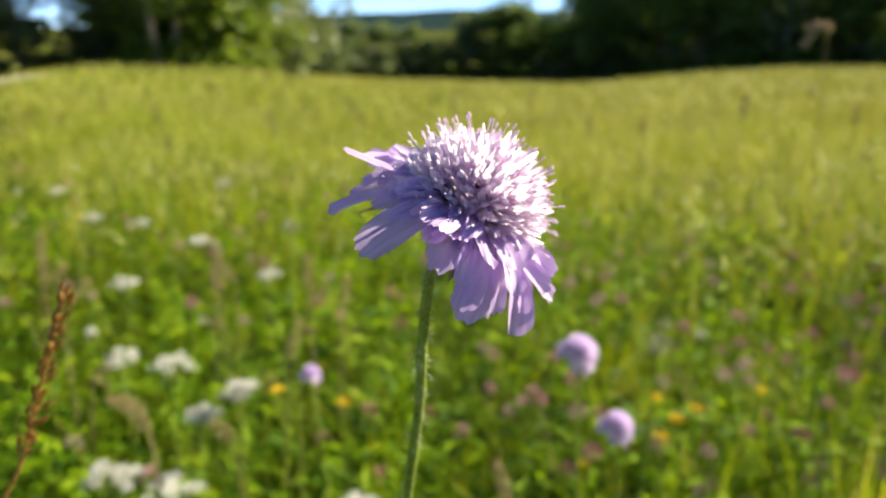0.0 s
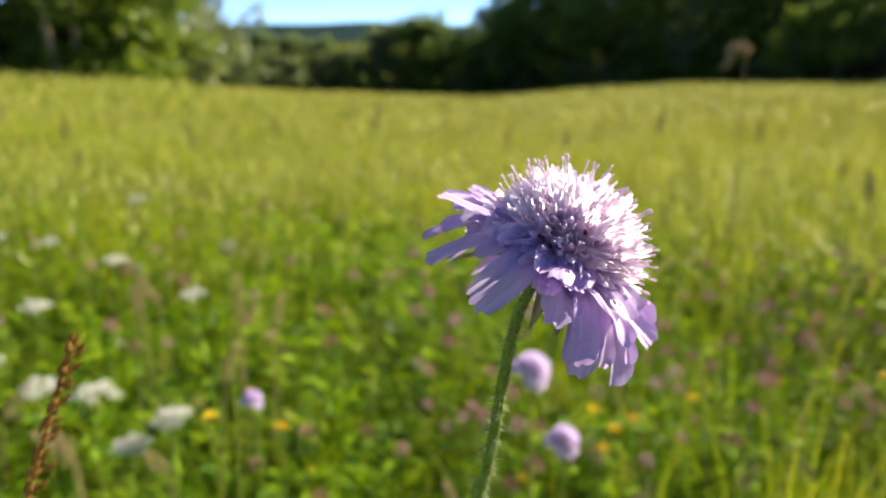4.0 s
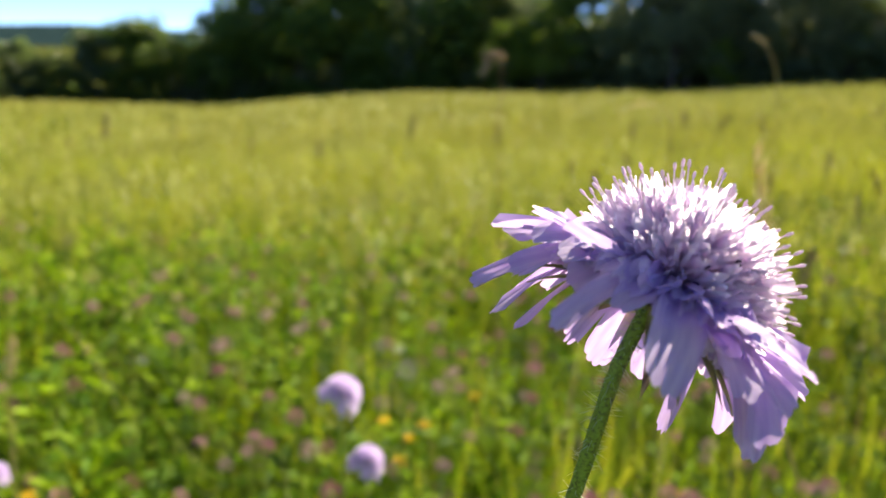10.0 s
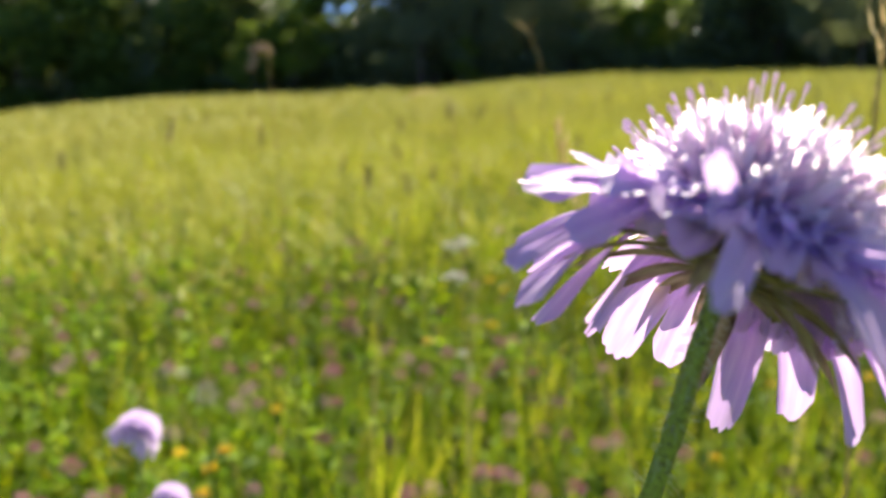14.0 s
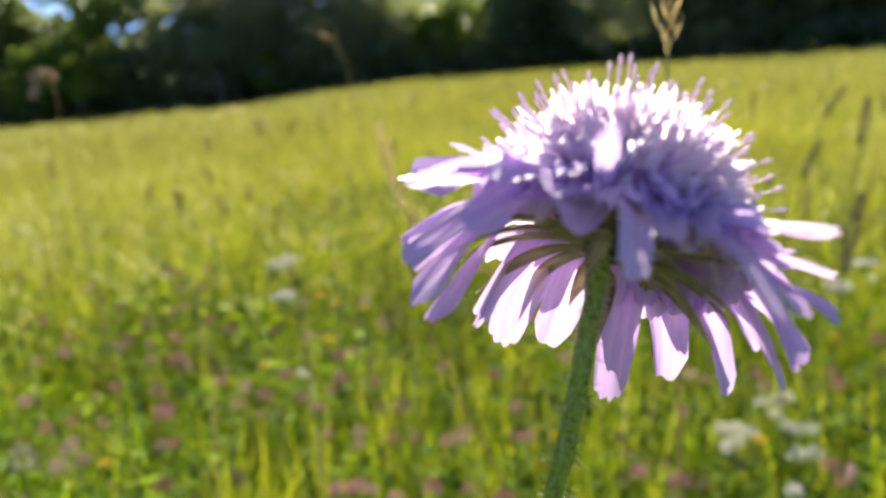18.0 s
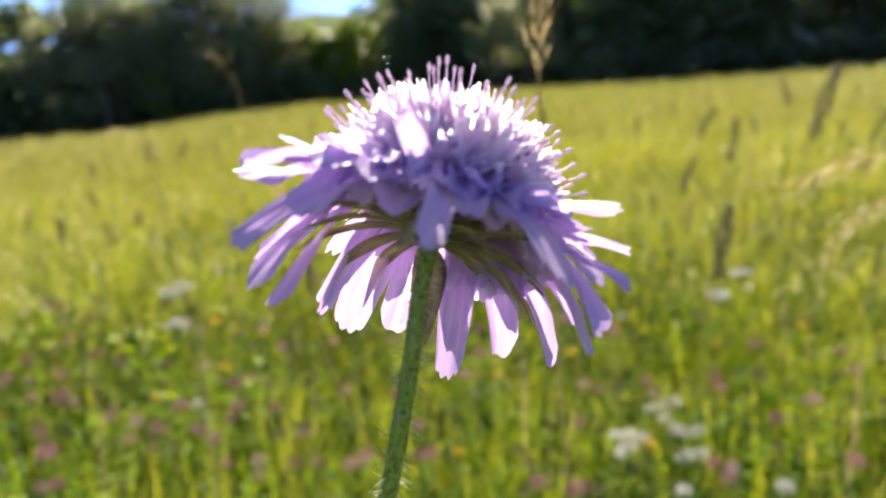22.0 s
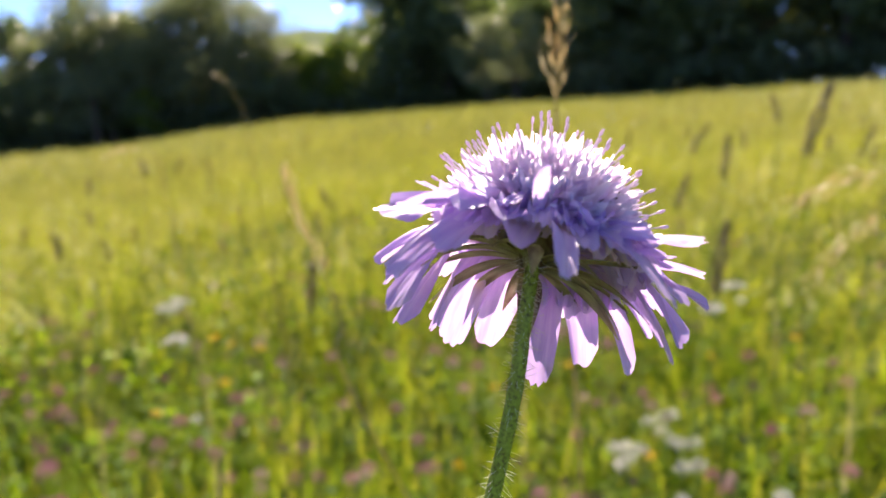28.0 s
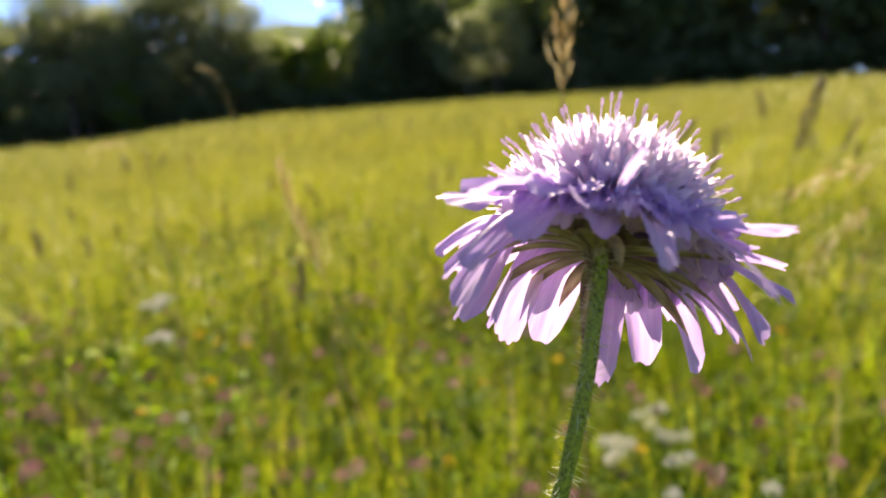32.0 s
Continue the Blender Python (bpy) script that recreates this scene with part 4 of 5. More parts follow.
def spike_mesh(length, fat, seed, bend=0.0):
    """A dense seed spike with uneven clumps of small husks."""
    rng = np.random.default_rng(seed)
    chunks = []
    n = int(length / 0.0011)
    hv = [(0, 0, 0), (0.0009, 0, 0.0016), (0, 0.0009, 0.0016), (-0.0009, 0, 0.0016), (0, -0.0009, 0.0016), (0, 0, 0.0040)]
    hfq = [(0, 1, 2, 2), (0, 2, 3, 3), (0, 3, 4, 4), (0, 4, 1, 1), (5, 2, 1, 1), (5, 3, 2, 2), (5, 4, 3, 3), (5, 1, 4, 4)]
    for i in range(n * 3):
        u = (i + 0.5) / (n * 3)
        w = i * 2.4
        if u < 0.26:
            r = 0.75 * fat * math.sin(math.pi * (0.08 + 0.9 * u / 0.26)) ** 0.7
        elif u < 0.31:
            r = 0.12 * fat
        else:
            q = (u - 0.31) / 0.69
            r = fat * (0.35 + 0.65 * math.sin(math.pi * min(1.0, 0.25 + q * 0.72))) * (0.8 + 0.3 * math.sin(q * 17 + seed) ** 2) * (1 - 0.45 * q)
        d = Vector((math.cos(w), math.sin(w), 1.6)).normalized()
        m = aim(Vector((r * math.cos(w) + bend * u * u, r * math.sin(w) * 0.8, u * length)), d, i * 30, rng.uniform(0.8, 1.3))
        chunks.append(([m @ Vector(q) for q in hv], [q[:3] for q in hfq]))
    return joined(chunks)


SPIKES = [np_mesh("spike", *spike_mesh(l, w, s, b), M_SPIKE, False) for l, w, s, b in ((0.058, 0.0042, 1, 0.004), (0.044, 0.0032, 2, 0.009), (0.032, 0.0026, 3, 0.008), (0.05, 0.0036, 4, -0.003))]


def cocksfoot(x, y, z, k=0, lean=0.0, turn=0.0, label="dark cocksfoot grass spike on a thin upright stalk"):
    """z is the height of the spike's foot."""
    g = float(ground_z(x, y))
    t = thing("cocksfoot_grass", pose(x, y, g, 0, 0, turn), label, "grass spike", "cocksfoot grasses in the meadow")
    hgt = z - g
    side = hgt * math.tan(radians(lean)) * 0.6
    child("stalk", stalk([(-side - 0.01, 0, -0.02), (-side * 0.5, 0.004, hgt * 0.5), (0, 0, hgt + 0.01)], 0.0011, 0.0006, M_STEM, 8, 5), t)
    sp = child("spike", SPIKES[k % 4], t, pose(0, 0, hgt, 0, lean, 0))
    for q in range(3):
        e = np_mesh("leaf_blade", *tube([(0, 0, 0), (0.02, 0, 0.05), (0.06, 0.0, 0.07)], [0.001, 0.0012, 0.0002], 4), M_HERB) if q == 0 else e
        child("leaf_blade", e, t, pose(-side * 0.7, 0, hgt * (0.2 + 0.15 * q), 0, 0, q * 130) @ Matrix.Scale(1.3, 4))
    return t


def husk():
    v, f = tube([(0, 0, 0), (0.0006, 0, 0.003), (0.0008, 0, 0.007), (0, 0, 0.0115)], [0.0003, 0.0010, 0.0008, 0.0001], 6)
    w, g = tube([(0, 0, 0.009), (0.001, 0, 0.015), (0.004, 0, 0.021)], [0.00014, 0.0001, 0.00004], 3)
    return joined([(v, f), (w, g)])


HUSK = np_mesh("husk", *husk(), M_OAT)
DARK_HUSKS = {m.name: np_mesh("husk", *tube([(0, 0, 0), (0.0005, 0, 0.003), (0.0005, 0, 0.006), (0, 0, 0.009)], [0.0004, 0.0014, 0.0011, 0.0002], 6), m) for m in (M_DRY, M_REDDRY, M_BROWN)}


def oat_grass(points, n, spread, label, size=1.0, seed=0, mat=None, tight=0.45, wide=0.25, droop=1.0):
    """A stalk through the given places with n husks hung along its upper part."""
    rng = np.random.default_rng(seed)
    x, y, _ = points[0]
    t = thing("oat_grass", pose(x, y, float(ground_z(x, y))), label, "grass", "oat grasses in the meadow")
    o = Vector((x, y, float(ground_z(x, y))))
    p = smooth_path([Vector(q) - o for q in points], 26)
    child("stalk", np_mesh("stalk", *tube(p, list(np.linspace(0.0008, 0.0003, 26)), 5), mat or M_DRY), t)
    for i in range(n):
        u = tight + (1 - tight) * i / max(1, n - 1)
        k = min(24, int(u * 25))
        q = p[k].lerp(p[k + 1], u * 25 - k)
        d = (p[k + 1] - p[k]).normalized()
        w = i * 2.4
        a = d.cross(Vector((0.2, 0.9, 0.3))).normalized()
        b = d.cross(a)
        out = (a * math.cos(w) + b * math.sin(w))
        l = spread * rng.uniform(0.2, 1.0) * (1.15 - u * 0.8)
        e = q + out * l + d * l * 1.4
        br = child("branchlet", np_mesh("branchlet", *tube([q, (q + e) / 2 + d * l * 0.2, e], [0.0003, 0.00022, 0.00018], 4), mat or M_OAT), t)
        child("husk", DARK_HUSKS[mat.name] if mat else HUSK, br, aim(e, (d + out * wide + Vector((0.25, -0.2, -0.25)) * droop).normalized(), i * 50, size * rng.uniform(0.8, 1.2)))
    return t


DRY_SPIKES = [np_mesh("spike", *spike_mesh(0.042, 0.0055, 20 + i), M_DRY, False) for i in range(2)]
SEED_BALL = np_mesh("seed_ball", *ball_of(40, CV, CF, 4.6 * MM, -0.9, 1.0, 21), M_SEED)


def dry_head(x, y, z, tilt, turn, i=0):
    g = float(ground_z(x, y))
    t = thing("dry_grass_head", pose(x, y, g, 0, 0, turn), "straw-brown dry grass head bowed on its stalk", "grass spike", "dry grass heads in the meadow")
    child("stalk", stalk([(-0.03, 0, -0.02), (-0.012, 0.004, (z - g) * 0.5), (0, 0, z - g)], 0.001, 0.0007, M_DRY, 8, 5), t)
    child("spike", DRY_SPIKES[i % 2], t, pose(0, 0, z - g, 0, tilt, 0))
    return t


def seed_head(x, y, z, i=0, size=1.0):
    g = float(ground_z(x, y))
    t = thing("seed_head", pose(x, y, g, 0, 0, i * 70), "greyish-beige round seed head on a straight stalk", "seed head", "seed heads in the meadow")
    child("stalk", stalk([(-0.01, 0, -0.02), (-0.004, 0.004, (z - g) * 0.5), (0, 0, z - g)], 0.0012, 0.0009, M_STEM, 8, 5), t)
    child("seed_ball", SEED_BALL, t, pose(0, 0, z - g, 10, 0, 0) @ Matrix.Scale(size, 4))
    return t



# tall grasses near the flower
cocksfoot(0.596, -0.060, 0.582, 0, 14, -67)
cocksfoot(1.080, 0.064, 0.550, 1, 20, -67)
cocksfoot(0.898, 0.014, 0.533, 3, 10, -67)
cocksfoot(0.900, 0.067, 0.493, 1, 8, -67)
cocksfoot(0.546, 0.004, 0.477, 0, 5, -67, "dark clumped cocksfoot spike on a leaning stalk")
cocksfoot(1.247, -0.053, 0.583, 1, 2, 90)
cocksfoot(0.559, 0.395, 0.435, 3, -6, 60)
for i, (x, y, z) in enumerate([(1.437, 0.175, 0.37), (1.13, 0.92, 0.42), (1.04, 1.11, 0.39), (1.017, 1.16, 0.36), (1.017, 1.19, 0.43), (1.026, 1.2, 0.49), (0.98, 1.25, 0.37), (0.96, 1.32, 0.40), (1.57, -0.12, 0.40), (1.457, 0.11, 0.34), (1.39, 0.38, 0.55), (1.176, 0.84, 0.47), (1.2, 0.75, 0.44), (1.075, 1.1, 0.52)]):
    cocksfoot(x, y, z, 2 if i % 3 else 1, 16 * math.sin(i * 2.2), i * 40)
rng = np.random.default_rng(77)
for i in range(60):
    az, r = radians(rng.uniform(-34, 100)), 1.4 + 3.6 * rng.uniform(0, 1) ** 1.3
    x, y = r * math.sin(az), r * math.cos(az)
    cocksfoot(x, y, float(ground_z(x, y)) + rng.uniform(0.36, 0.52), i % 4, rng.uniform(-22, 22), rng.uniform(0, 360))

# brown seed head curled over at its top
oat_grass([(0.428, 0.70, 0.0), (0.418, 0.71, 0.3), (0.411, 0.722, 0.605), (0.410, 0.722, 0.628), (0.407, 0.722, 0.642), (0.398, 0.724, 0.646), (0.391, 0.727, 0.637)], 80, 0.005, "brown curled seed head on a tall stalk", 1.15, 3, M_BROWN, tight=0.58)
oat_grass([(0.62, 0.46, 0.0), (0.60, 0.46, 0.3), (0.575, 0.465, 0.6), (0.56, 0.47, 0.66), (0.545, 0.475, 0.675)], 14, 0.003, "thin pale seed head on a tall stalk", 0.6, 4, M_DRY, tight=0.8)
# pale oat grass beside the flower
oat_grass([(0.363, 0.112, 0.000), (0.333, 0.122, 0.250), (0.245, 0.169, 0.490), (0.253, 0.177, 0.524), (0.255, 0.188, 0.557), (0.253, 0.199, 0.582), (0.252, 0.205, 0.605)], 34, 0.004, "straw-coloured oat grass bowed beside the flower", 0.6, 5, tight=0.62)
oat_grass([(0.27, 0.03, 0.0), (0.24, 0.04, 0.34), (0.209, 0.047, 0.60), (0.206, 0.048, 0.634), (0.207, 0.047, 0.662), (0.209, 0.045, 0.69)], 26, 0.008, "pale golden oat grass panicle with open husks", 0.50, 6, tight=0.62, wide=0.35, droop=0.1)
oat_grass([(0.62, -0.20, 0.0), (0.58, -0.16, 0.4), (0.53, -0.12, 0.56), (0.495, -0.09, 0.578), (0.468, -0.05, 0.566)], 16, 0.012, "drooping pale oat grass panicle", 0.9, 7, tight=0.66)
oat_grass([(0.70, -0.22, 0.0), (0.66, -0.18, 0.36), (0.61, -0.13, 0.535), (0.59, -0.105, 0.53), (0.565, -0.07, 0.495)], 16, 0.012, "drooping pale oat grass panicle", 0.9, 8, tight=0.66)
# thin stalk with a bowed bleached tip
oat_grass([(0.445, 0.417, 0.000), (0.427, 0.427, 0.350), (0.415, 0.437, 0.578), (0.417, 0.441, 0.597), (0.417, 0.447, 0.606), (0.414, 0.458, 0.612), (0.409, 0.471, 0.612), (0.403, 0.483, 0.609)], 12, 0.003, "thin grass stalk with a bowed bleached tip", 0.5, 12, tight=0.72)
# reddish dry sorrel stalk
oat_grass([(-0.128, 0.024, 0.0), (-0.125, 0.029, 0.3), (-0.108, 0.032, 0.51), (-0.093, 0.034, 0.56), (-0.081, 0.036, 0.594)], 46, 0.003, "rust-brown dry sorrel stalk with small seeds", 0.38, 9, M_REDDRY, tight=0.72)

# flowers whose places can be told
for i, (x, y) in enumerate([(-0.38, 0.70), (-0.31, 0.67), (-0.25, 0.58), (-0.21, 0.59), (-0.24, 0.46), (-0.28, 0.44), (-0.07, 0.42)]):
    yarrow(x, y, 0.28 + 0.015 * math.sin(i * 2.7), i, 0.9 + 0.15 * math.sin(i * 1.9))
for i, (x, y) in enumerate([(-0.29, 1.08), (-0.52, 1.05), (-0.65, 1.45), (-0.78, 1.5), (-0.48, 1.3), (-0.9, 1.1), (0.832, 0.837), (1.054, 1.029), (1.003, 1.012), (1.36, 0.008), (1.194, 0.036), (-0.6, 1.9), (-1.0, 1.8)]):
    yarrow(x, y, float(ground_z(x, y)) + 0.27, i + 10, 0.9)
for i, (x, y) in enumerate([(-0.19, 0.66), (-0.11, 0.63), (0.236, 0.641), (0.272, 0.616), (0.244, 0.595), (0.219, 0.558), (-0.79, 1.47), (0.36, 0.66), (0.928, 0.845), (0.9, 0.723), (0.752, 0.681), (0.633, 0.698), (0.902, 0.788), (0.7, 0.073), (1.17, -0.089), (0.957, 0.22)]):
    trefoil_flower(x, y, 0.25, i)
for i, (x, y) in enumerate([(0.58, 0.86), (0.75, 1.02), (0.699, 0.956), (0.649, 0.806), (0.715, 0.744), (0.722, 0.647), (0.747, 0.599), (0.62, 0.478), (0.642, 0.413), (0.673, 0.406), (0.545, 0.799), (0.66, 0.659), (0.7, 0.517), (0.633, 0.453), (0.84, 0.537), (0.848, 0.453), (0.761, 0.38), (0.696, 0.331), (0.476, 0.727), (0.714, 1.049), (0.716, 1.104), (0.75, -0.004), (0.924, -0.053), (1.051, 0.03), (1.001, 0.123), (0.961, 0.104), (0.837, 0.184), (0.778, 0.012), (0.78, 1.14), (0.85, 1.05), (0.20, 0.50), (0.13, 0.58), (0.19, 0.70), (-0.14, 0.5), (0.02, 0.66)]):
    clover(x, y, 0.20, True, i, 0.9)
for i, (x, y) in enumerate([(0.906, 0.1), (0.924, 0.084), (0.938, 0.073), (0.88, 0.079), (0.851, 0.064), (0.848, 0.051), (0.856, 0.036), (0.814, 0.13), (0.821, 0.116), (0.817, 0.099), (0.789, 0.11), (0.772, 0.115), (0.785, 0.045), (0.798, 0.028), (0.705, 0.039), (0.748, -0.062)]):
    clover(x, y, 0.20, False, i)
for i, (x, y, z) in enumerate([(0.17, 1.16, 0.22), (0.215, 1.11, 0.22), (0.12, 1.0, 0.22), (0.246, 1.03, 0.22), (0.458, 0.81, 0.22), (0.526, 0.767, 0.22), (0.353, 0.51, 0.2), (0.434, 0.48, 0.2), (0.507, 0.45, 0.2), (0.705, 0.624, 0.22), (0.088, 1.169, 0.25), (0.168, 1.08, 0.25), (0.208, 1.045, 0.25),
                               (0.09, 1.06, 0.25), (0.118, 0.94, 0.25), (-0.083, 0.995, 0.25), (0.242, 0.973, 0.25), (0.028, 1.16, 0.25), (0.089, 0.656, 0.24), (0.109, 0.659, 0.24), (0.148, 0.633, 0.24), (-0.38, 0.949, 0.25), (-0.239, 0.684, 0.24), (-0.147, 0.895, 0.25), (0.717, 0.646, 0.2), (0.53, 0.793, 0.2)]):
    clover(x, y, z, True, i + 3, 0.85 + 0.15 * math.sin(i))
for i, (x, y, z) in enumerate([(-0.589, 0.942, 0.28), (-0.535, 0.891, 0.27), (-0.323, 0.891, 0.29), (-0.188, 0.867, 0.28), (-0.282, 0.524, 0.28), (-0.197, 0.508, 0.28), (0.056, 0.425, 0.26), (-0.62, 0.80, 0.26), (-0.44, 0.74, 0.22), (-0.573, 0.904, 0.330), (-0.506, 0.815, 0.330), (-0.292, 0.800, 0.330), (-0.258, 0.469, 0.330), (-0.171, 0.782, 0.330), (-0.280, 0.844, 0.320), (-0.160, 0.598, 0.320), (-0.125, 0.748, 0.320)]):
    dry_head(x, y, z, 50 * math.sin(i * 1.7), i * 50, i)
seed_head(-0.136, 0.528, 0.478, 0, 0.8)
seed_head(0.172, 0.444, 0.404, 1, 0.95)
seed_head(0.27, 0.74, 0.30, 2, 0.8)
seed_head(-0.35, 1.0, 0.32, 3, 0.9)
cocksfoot(0.558, 1.307, 0.485, 1, 6, 30)
cocksfoot(0.40, 1.40, 0.44, 2, -8, 70)
# the same kinds, scattered
for i in range(230):
    az, r = radians(rng.uniform(-36, 104)), 0.55 + 2.4 * rng.uniform(0, 1) ** 1.3
    x, y = r * math.sin(az), r * math.cos(az)
    clover(x, y, float(ground_z(x, y)) + rng.uniform(0.15, 0.24), True, i, rng.uniform(0.75, 1.15))
for i in range(60):
    az, r = radians(rng.uniform(0, 50)), 0.6 + 1.2 * rng.uniform(0, 1)
    x, y = r * math.sin(az), r * math.cos(az)
    clover(x, y, float(ground_z(x, y)) + rng.uniform(0.17, 0.25), True, i, rng.uniform(0.7, 1.0))
for i in range(26):
    az, r = radians(rng.uniform(-36, 104)), 0.7 + 2.6 * rng.uniform(0, 1)
    x, y = r * math.sin(az), r * math.cos(az)
    clover(x, y, float(ground_z(x, y)) + rng.uniform(0.14, 0.2), False, i)
for i in range(22):
    az, r = radians(rng.uniform(-36, 104)), 0.6 + 1.8 * rng.uniform(0, 1)
    x, y = r * math.sin(az), r * math.cos(az)
    trefoil_flower(x, y, float(ground_z(x, y)) + rng.uniform(0.14, 0.2), i)

for i in range(110):
    az, r = radians(rng.uniform(20, 102)), 0.62 + 1.5 * rng.uniform(0, 1) ** 1.2
    x, y = r * math.sin(az), r * math.cos(az)
    withered_clover(x, y, float(ground_z(x, y)) + rng.uniform(0.16, 0.25), i, rng.uniform(0.7, 1.0))

# ---- grass and leaves of the meadow ----
def scatter(n, r0, r1, rng, az0=-48, az1=116, power=1.0, gaps=False):
    r = np.sqrt(rng.uniform(r0 * r0, r1 * r1, n)) if power == 1.0 else r0 + (r1 - r0) * rng.uniform(0, 1, n) ** power
    az = np.radians(rng.uniform(az0, az1, n) + rng.normal(0, 5, n))
    x, y = r * np.sin(az), r * np.cos(az)
    p = np.stack([x, y, ground_z(x, y) - 0.01], -1)
    if not gaps:
        return p
    hole = np.sin(x * 13 + 1.7 * np.sin(y * 9)) * np.sin(y * 15 + 1.4 * np.sin(x * 11 + 2))
    return p[(hole > -0.22) | (rng.uniform(0, 1, n) < 0.2)]


def turf(name, n, r0, r1, h0, h1, w0, w1, mat, seed, label, b0=0.1, b1=0.9, rows=4, lift=0.0, **kw):
    rng = np.random.default_rng(seed)
    base = scatter(n, r0, r1, rng, **kw)
    n = len(base)
    az = np.degrees(np.arctan2(base[:, 0], base[:, 1]))
    low = np.where(np.hypot(base[:, 0], base[:, 1]) > 1.8, np.interp(az, [-70, -60, -31, -23.5], [1.0, 0.3, 0.3, 1.0]), 1.0)
    patch = 0.75 + 0.25 * np.sin(base[:, 0] * 3.1 + 1) * np.sin(base[:, 1] * 2.7) + 0.12 * np.sin(base[:, 0] * 9) * np.sin(base[:, 1] * 8)
    base[:, 2] += lift * patch * low * rng.uniform(0.75, 1.0, n)
    me = blade_mesh(name, base, rng.uniform(0, 2 * math.pi, n), rng.uniform(h0, h1, n) * patch * low, rng.uniform(w0, w1, n), rng.uniform(b0, b1, n), mat, rows)
    return tagged(new(name, me), label, "grass", kind="stuff")


turf("meadow_grass", 11000, 0.30, 2.3, 0.12, 0.30, 0.0022, 0.0048, M_NEAR, 1, "dark green meadow grass blades among herbs", power=0.8, az1=24, gaps=True)
turf("meadow_grass", 26000, 0.30, 2.3, 0.12, 0.30, 0.0022, 0.0048, M_GRASS, 10, "fresh green meadow grass blades", 0.1, 1.0, power=0.8, az0=20, gaps=True)
turf("meadow_grass", 10000, 1.7, 6.5, 0.16, 0.36, 0.004, 0.009, M_LUSH, 2, "green meadow grass blades", az1=2)
turf("meadow_grass", 9000, 1.7, 6.5, 0.16, 0.36, 0.004, 0.009, M_GRASS, 15, "darker green meadow grass blades", az1=2)
turf("meadow_grass", 36000, 1.7, 6.5, 0.16, 0.36, 0.004, 0.009, M_LUSH, 16, "green meadow grass blades", az0=2)
turf("meadow_grass", 5000, 0.5, 3.0, 0.28, 0.44, 0.0012, 0.0025, M_GRASS, 3, "tall thin green grass blades", 0.1, 0.6, 5)
turf("flowering_grass", 9000, 2.2, 9.0, 0.28, 0.50, 0.0018, 0.005, M_FARGRASS, 14, "yellowish flowering grass among green herbs", 0.05, 0.6, az1=6)
turf("flowering_grass", 28000, 1.6, 9.0, 0.28, 0.50, 0.0018, 0.005, M_FARGRASS, 4, "yellowish flowering grass haze over the meadow", 0.05, 0.5, az0=6)
turf("flowering_grass", 11000, 8.5, 26, 0.24, 0.52, 0.010, 0.024, M_FARGRASS, 5, "yellow-green flowering meadow grass", az1=2)
turf("meadow_grass", 9000, 6.0, 26, 0.24, 0.48, 0.010, 0.024, M_GRASS, 17, "darker green meadow grass beyond the herbs", az1=2)
turf("flowering_grass", 42000, 8.5, 26, 0.24, 0.52, 0.010, 0.024, M_FARGRASS, 18, "yellow-green flowering meadow grass", az0=2)
turf("flowering_grass", 60000, 24, 58, 0.22, 0.50, 0.03, 0.06, M_FARGRASS, 6, "yellow-green far meadow grass", rows=3)
turf("grass_panicles", 26000, 1.3, 7.0, 0.02, 0.05, 0.003, 0.008, M_PANICLE, 12, "loose feathery heads of flowering grass", 0.2, 1.0, 3, 0.40)
turf("grass_panicles", 36000, 6.5, 24, 0.04, 0.08, 0.012, 0.026, M_PANICLE, 13, "loose feathery heads of flowering grass", 0.2, 1.0, 3, 0.40)
turf("grass_panicles", 3000, 1.3, 4.5, 0.02, 0.045, 0.0025, 0.006, M_CREAM, 20, "pale cream heads of flowering grass", 0.2, 1.0, 3, 0.34)
turf("dry_grass", 3200, 0.6, 5.0, 0.28, 0.48, 0.0009, 0.0018, M_DRY, 7, "thin straw-coloured dry grass stalks", 0.05, 0.5, 5)
turf("meadow_grass", 42000, 0.30, 4.5, 0.13, 0.32, 0.003, 0.006, M_GRASS, 8, "green meadow grass behind the walk", power=0.8, az0=116, az1=312, rows=3)
turf("meadow_grass", 36000, 3.5, 12.0, 0.15, 0.34, 0.005, 0.012, M_LUSH, 19, "green meadow grass behind the walk", az0=116, az1=312, rows=3)
turf("flowering_grass", 60000, 6.0, 42, 0.22, 0.46, 0.016, 0.04, M_FARGRASS, 9, "yellow-green meadow grass behind the walk", az0=116, az1=312, rows=3)


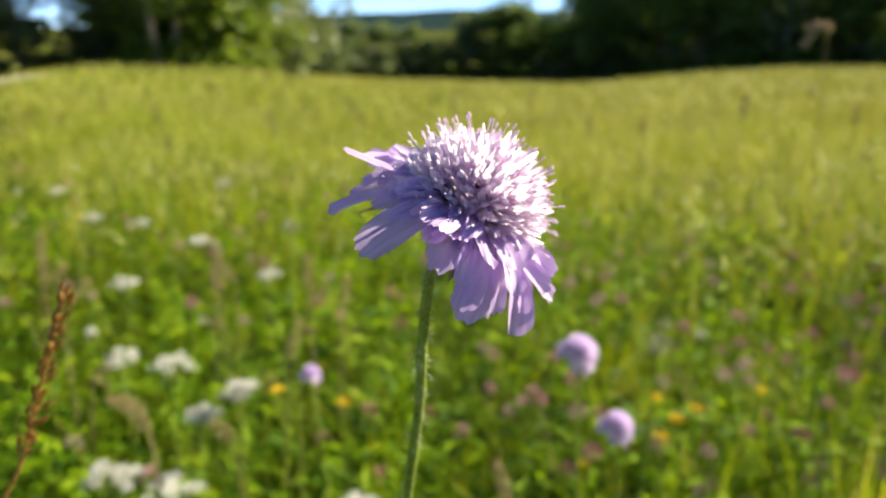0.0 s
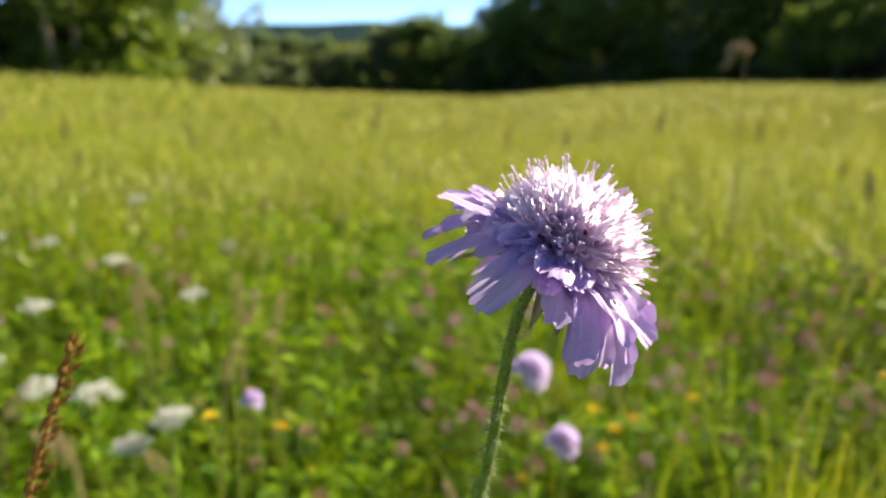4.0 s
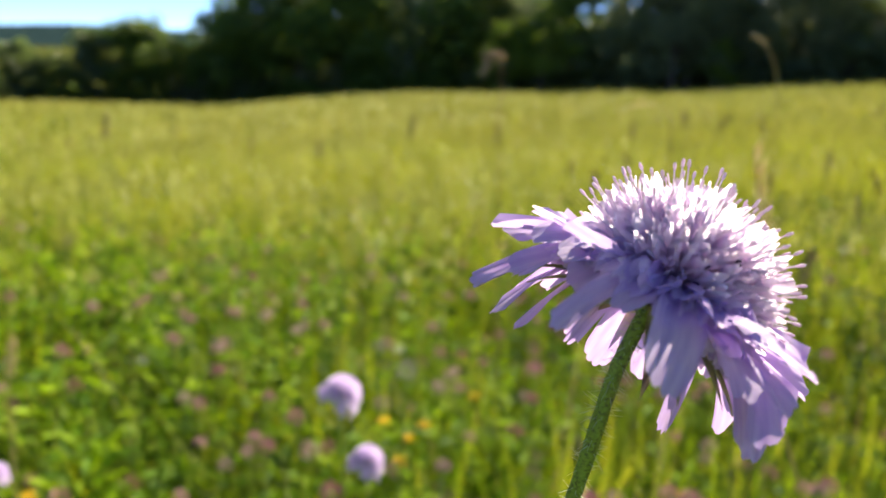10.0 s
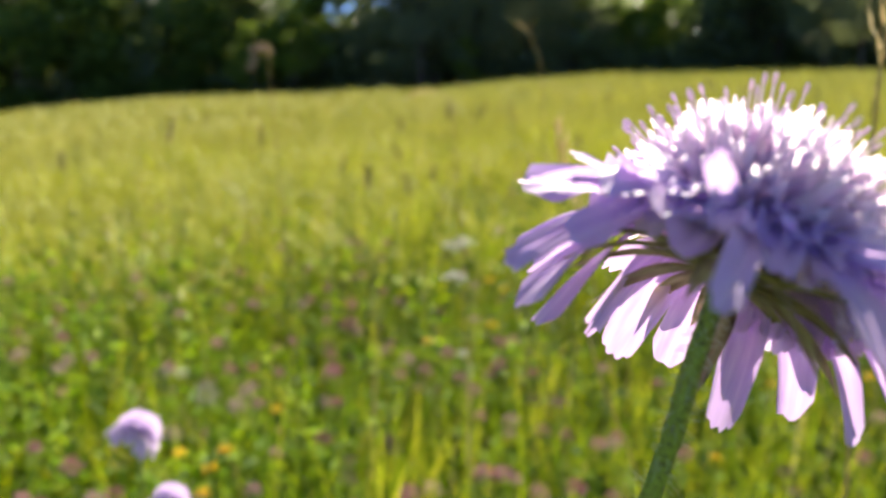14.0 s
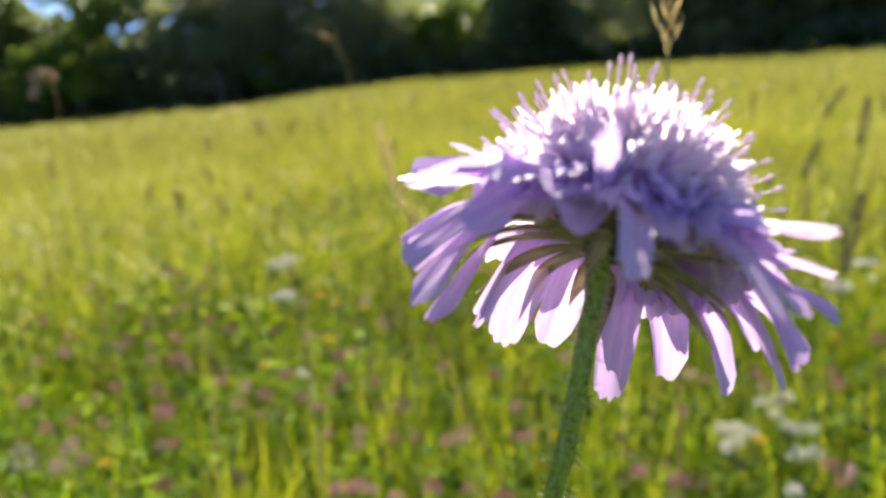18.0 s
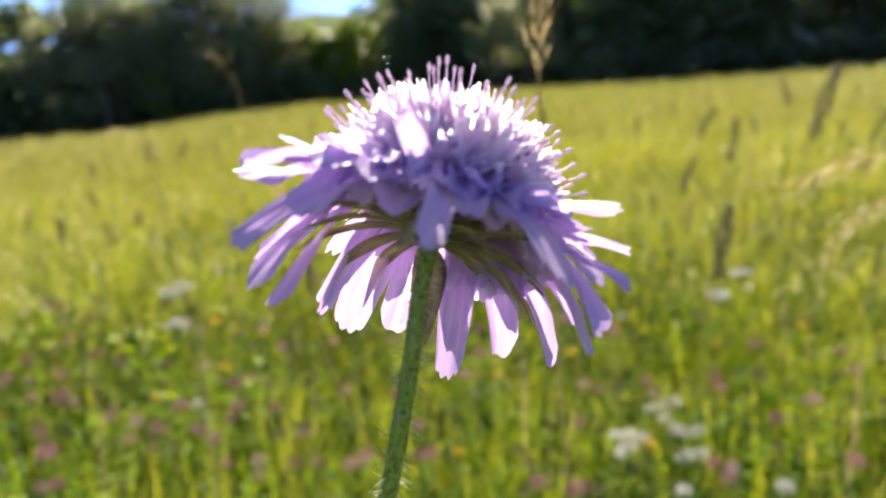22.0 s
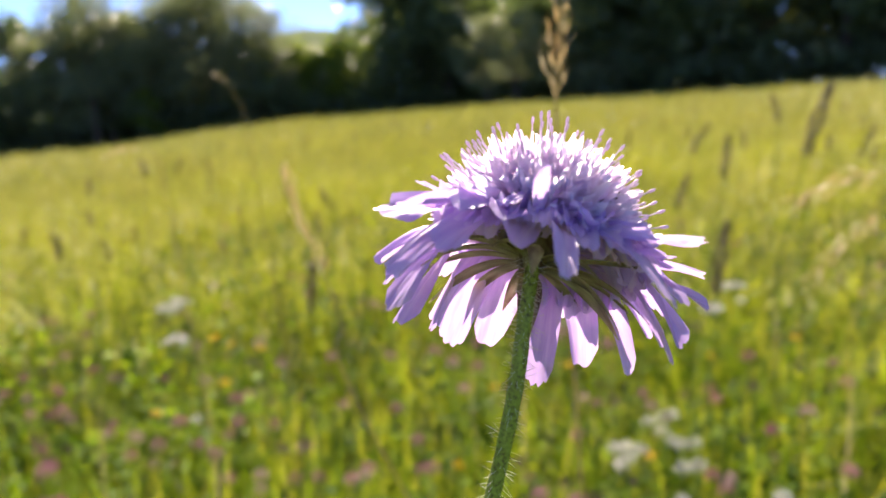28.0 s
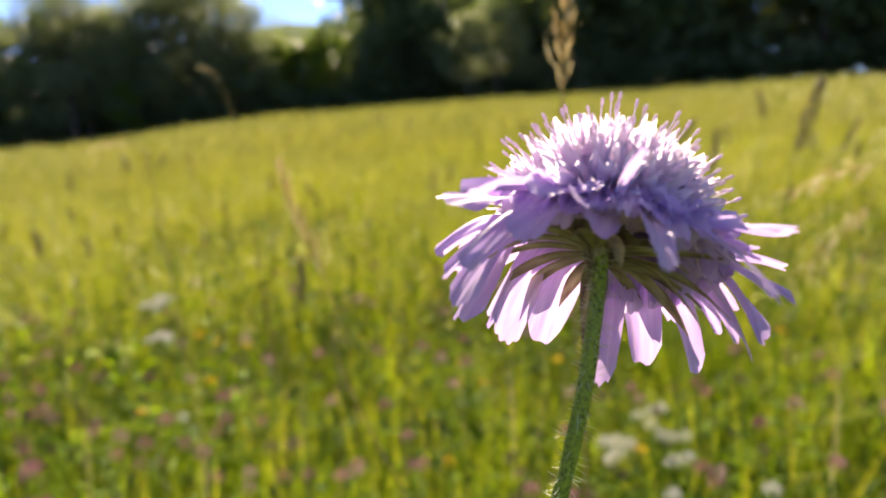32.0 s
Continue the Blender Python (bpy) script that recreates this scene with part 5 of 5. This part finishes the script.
def leaf_litter(n, r0, r1, seed, **kw):
    """Small clover and herb leaves that fill the turf."""
    rng = np.random.default_rng(seed)
    p = scatter(n, r0, r1, rng, power=0.85, gaps=True, **kw)
    n = len(p)
    p[:, 2] += rng.uniform(0.03, 0.19, n)
    s = rng.uniform(0.006, 0.015, n) * (0.7 + 0.35 * np.hypot(p[:, 0], p[:, 1]))
    az, tip = rng.uniform(0, 2 * math.pi, n), rng.uniform(-0.5, 0.7, n)
    a = np.stack([np.cos(az) * np.cos(tip), np.sin(az) * np.cos(tip), np.sin(tip)], -1) * s[:, None]
    b = np.stack([-np.sin(az), np.cos(az), rng.uniform(-0.5, 0.5, n)], -1) * (0.42 * s)[:, None]
    up = np.array([0, 0, 0.15]) * s[:, None]
    v = np.stack([p - a, p - a * 0.2 + b + up, p + a * 0.6 + b * 0.8 + up, p + a, p + a * 0.6 - b * 0.8 + up, p - a * 0.2 - b + up], 1)
    k = np.arange(n)[:, None] * 6
    f = np.concatenate([k + np.array([[0, 1, 2, 3]]), k + np.array([[0, 3, 4, 5]])], 0)
    return tagged(new("herb_leaves", np_mesh("herb_leaves", v.reshape(-1, 3), f, M_HERB)), "small dark green herb and clover leaves in the turf", "leaves", kind="stuff")


leaf_litter(34000, 0.3, 3.4, 21)
leaf_litter(16000, 0.3, 3.4, 22, az0=116, az1=312)


def herb_clumps(n, r0, r1, seed, az0=-48, az1=18):
    """Broad-leaved clumps: each a tuft of larger leaves at one place."""
    rng = np.random.default_rng(seed)
    c = scatter(n, r0, r1, rng, power=0.9, az0=az0, az1=az1, gaps=True)
    n = len(c)
    k = 26
    p = np.repeat(c, k, 0)
    m = len(p)
    az, out, hgt = rng.uniform(0, 2 * math.pi, m), rng.uniform(0, 0.06, m), rng.uniform(0.06, 0.23, m) * np.repeat(rng.uniform(0.6, 1.1, n), k)
    p += np.stack([np.cos(az) * out, np.sin(az) * out, hgt], -1)
    s = rng.uniform(0.007, 0.019, m)
    tip = rng.uniform(-0.3, 0.8, m)
    a = np.stack([np.cos(az) * np.cos(tip), np.sin(az) * np.cos(tip), np.sin(tip)], -1) * s[:, None]
    b = np.stack([-np.sin(az), np.cos(az), rng.uniform(-0.4, 0.4, m)], -1) * (0.27 * s)[:, None]
    up = np.array([0, 0, 0.2]) * s[:, None]
    v = np.stack([p - a, p - a * 0.2 + b + up, p + a * 0.6 + b * 0.7 + up, p + a, p + a * 0.6 - b * 0.7 + up, p - a * 0.2 - b + up], 1)
    q = np.arange(m)[:, None] * 6
    f = np.concatenate([q + np.array([[0, 1, 2, 3]]), q + np.array([[0, 3, 4, 5]])], 0)
    return tagged(new("herb_clumps", np_mesh("herb_clumps", v.reshape(-1, 3), f, M_CLUMP)), "bright green broad-leaved herb clumps in the turf", "leaves", kind="stuff")


herb_clumps(1000, 0.42, 2.4, 31)
herb_clumps(170, 0.45, 2.0, 32, 18, 44)
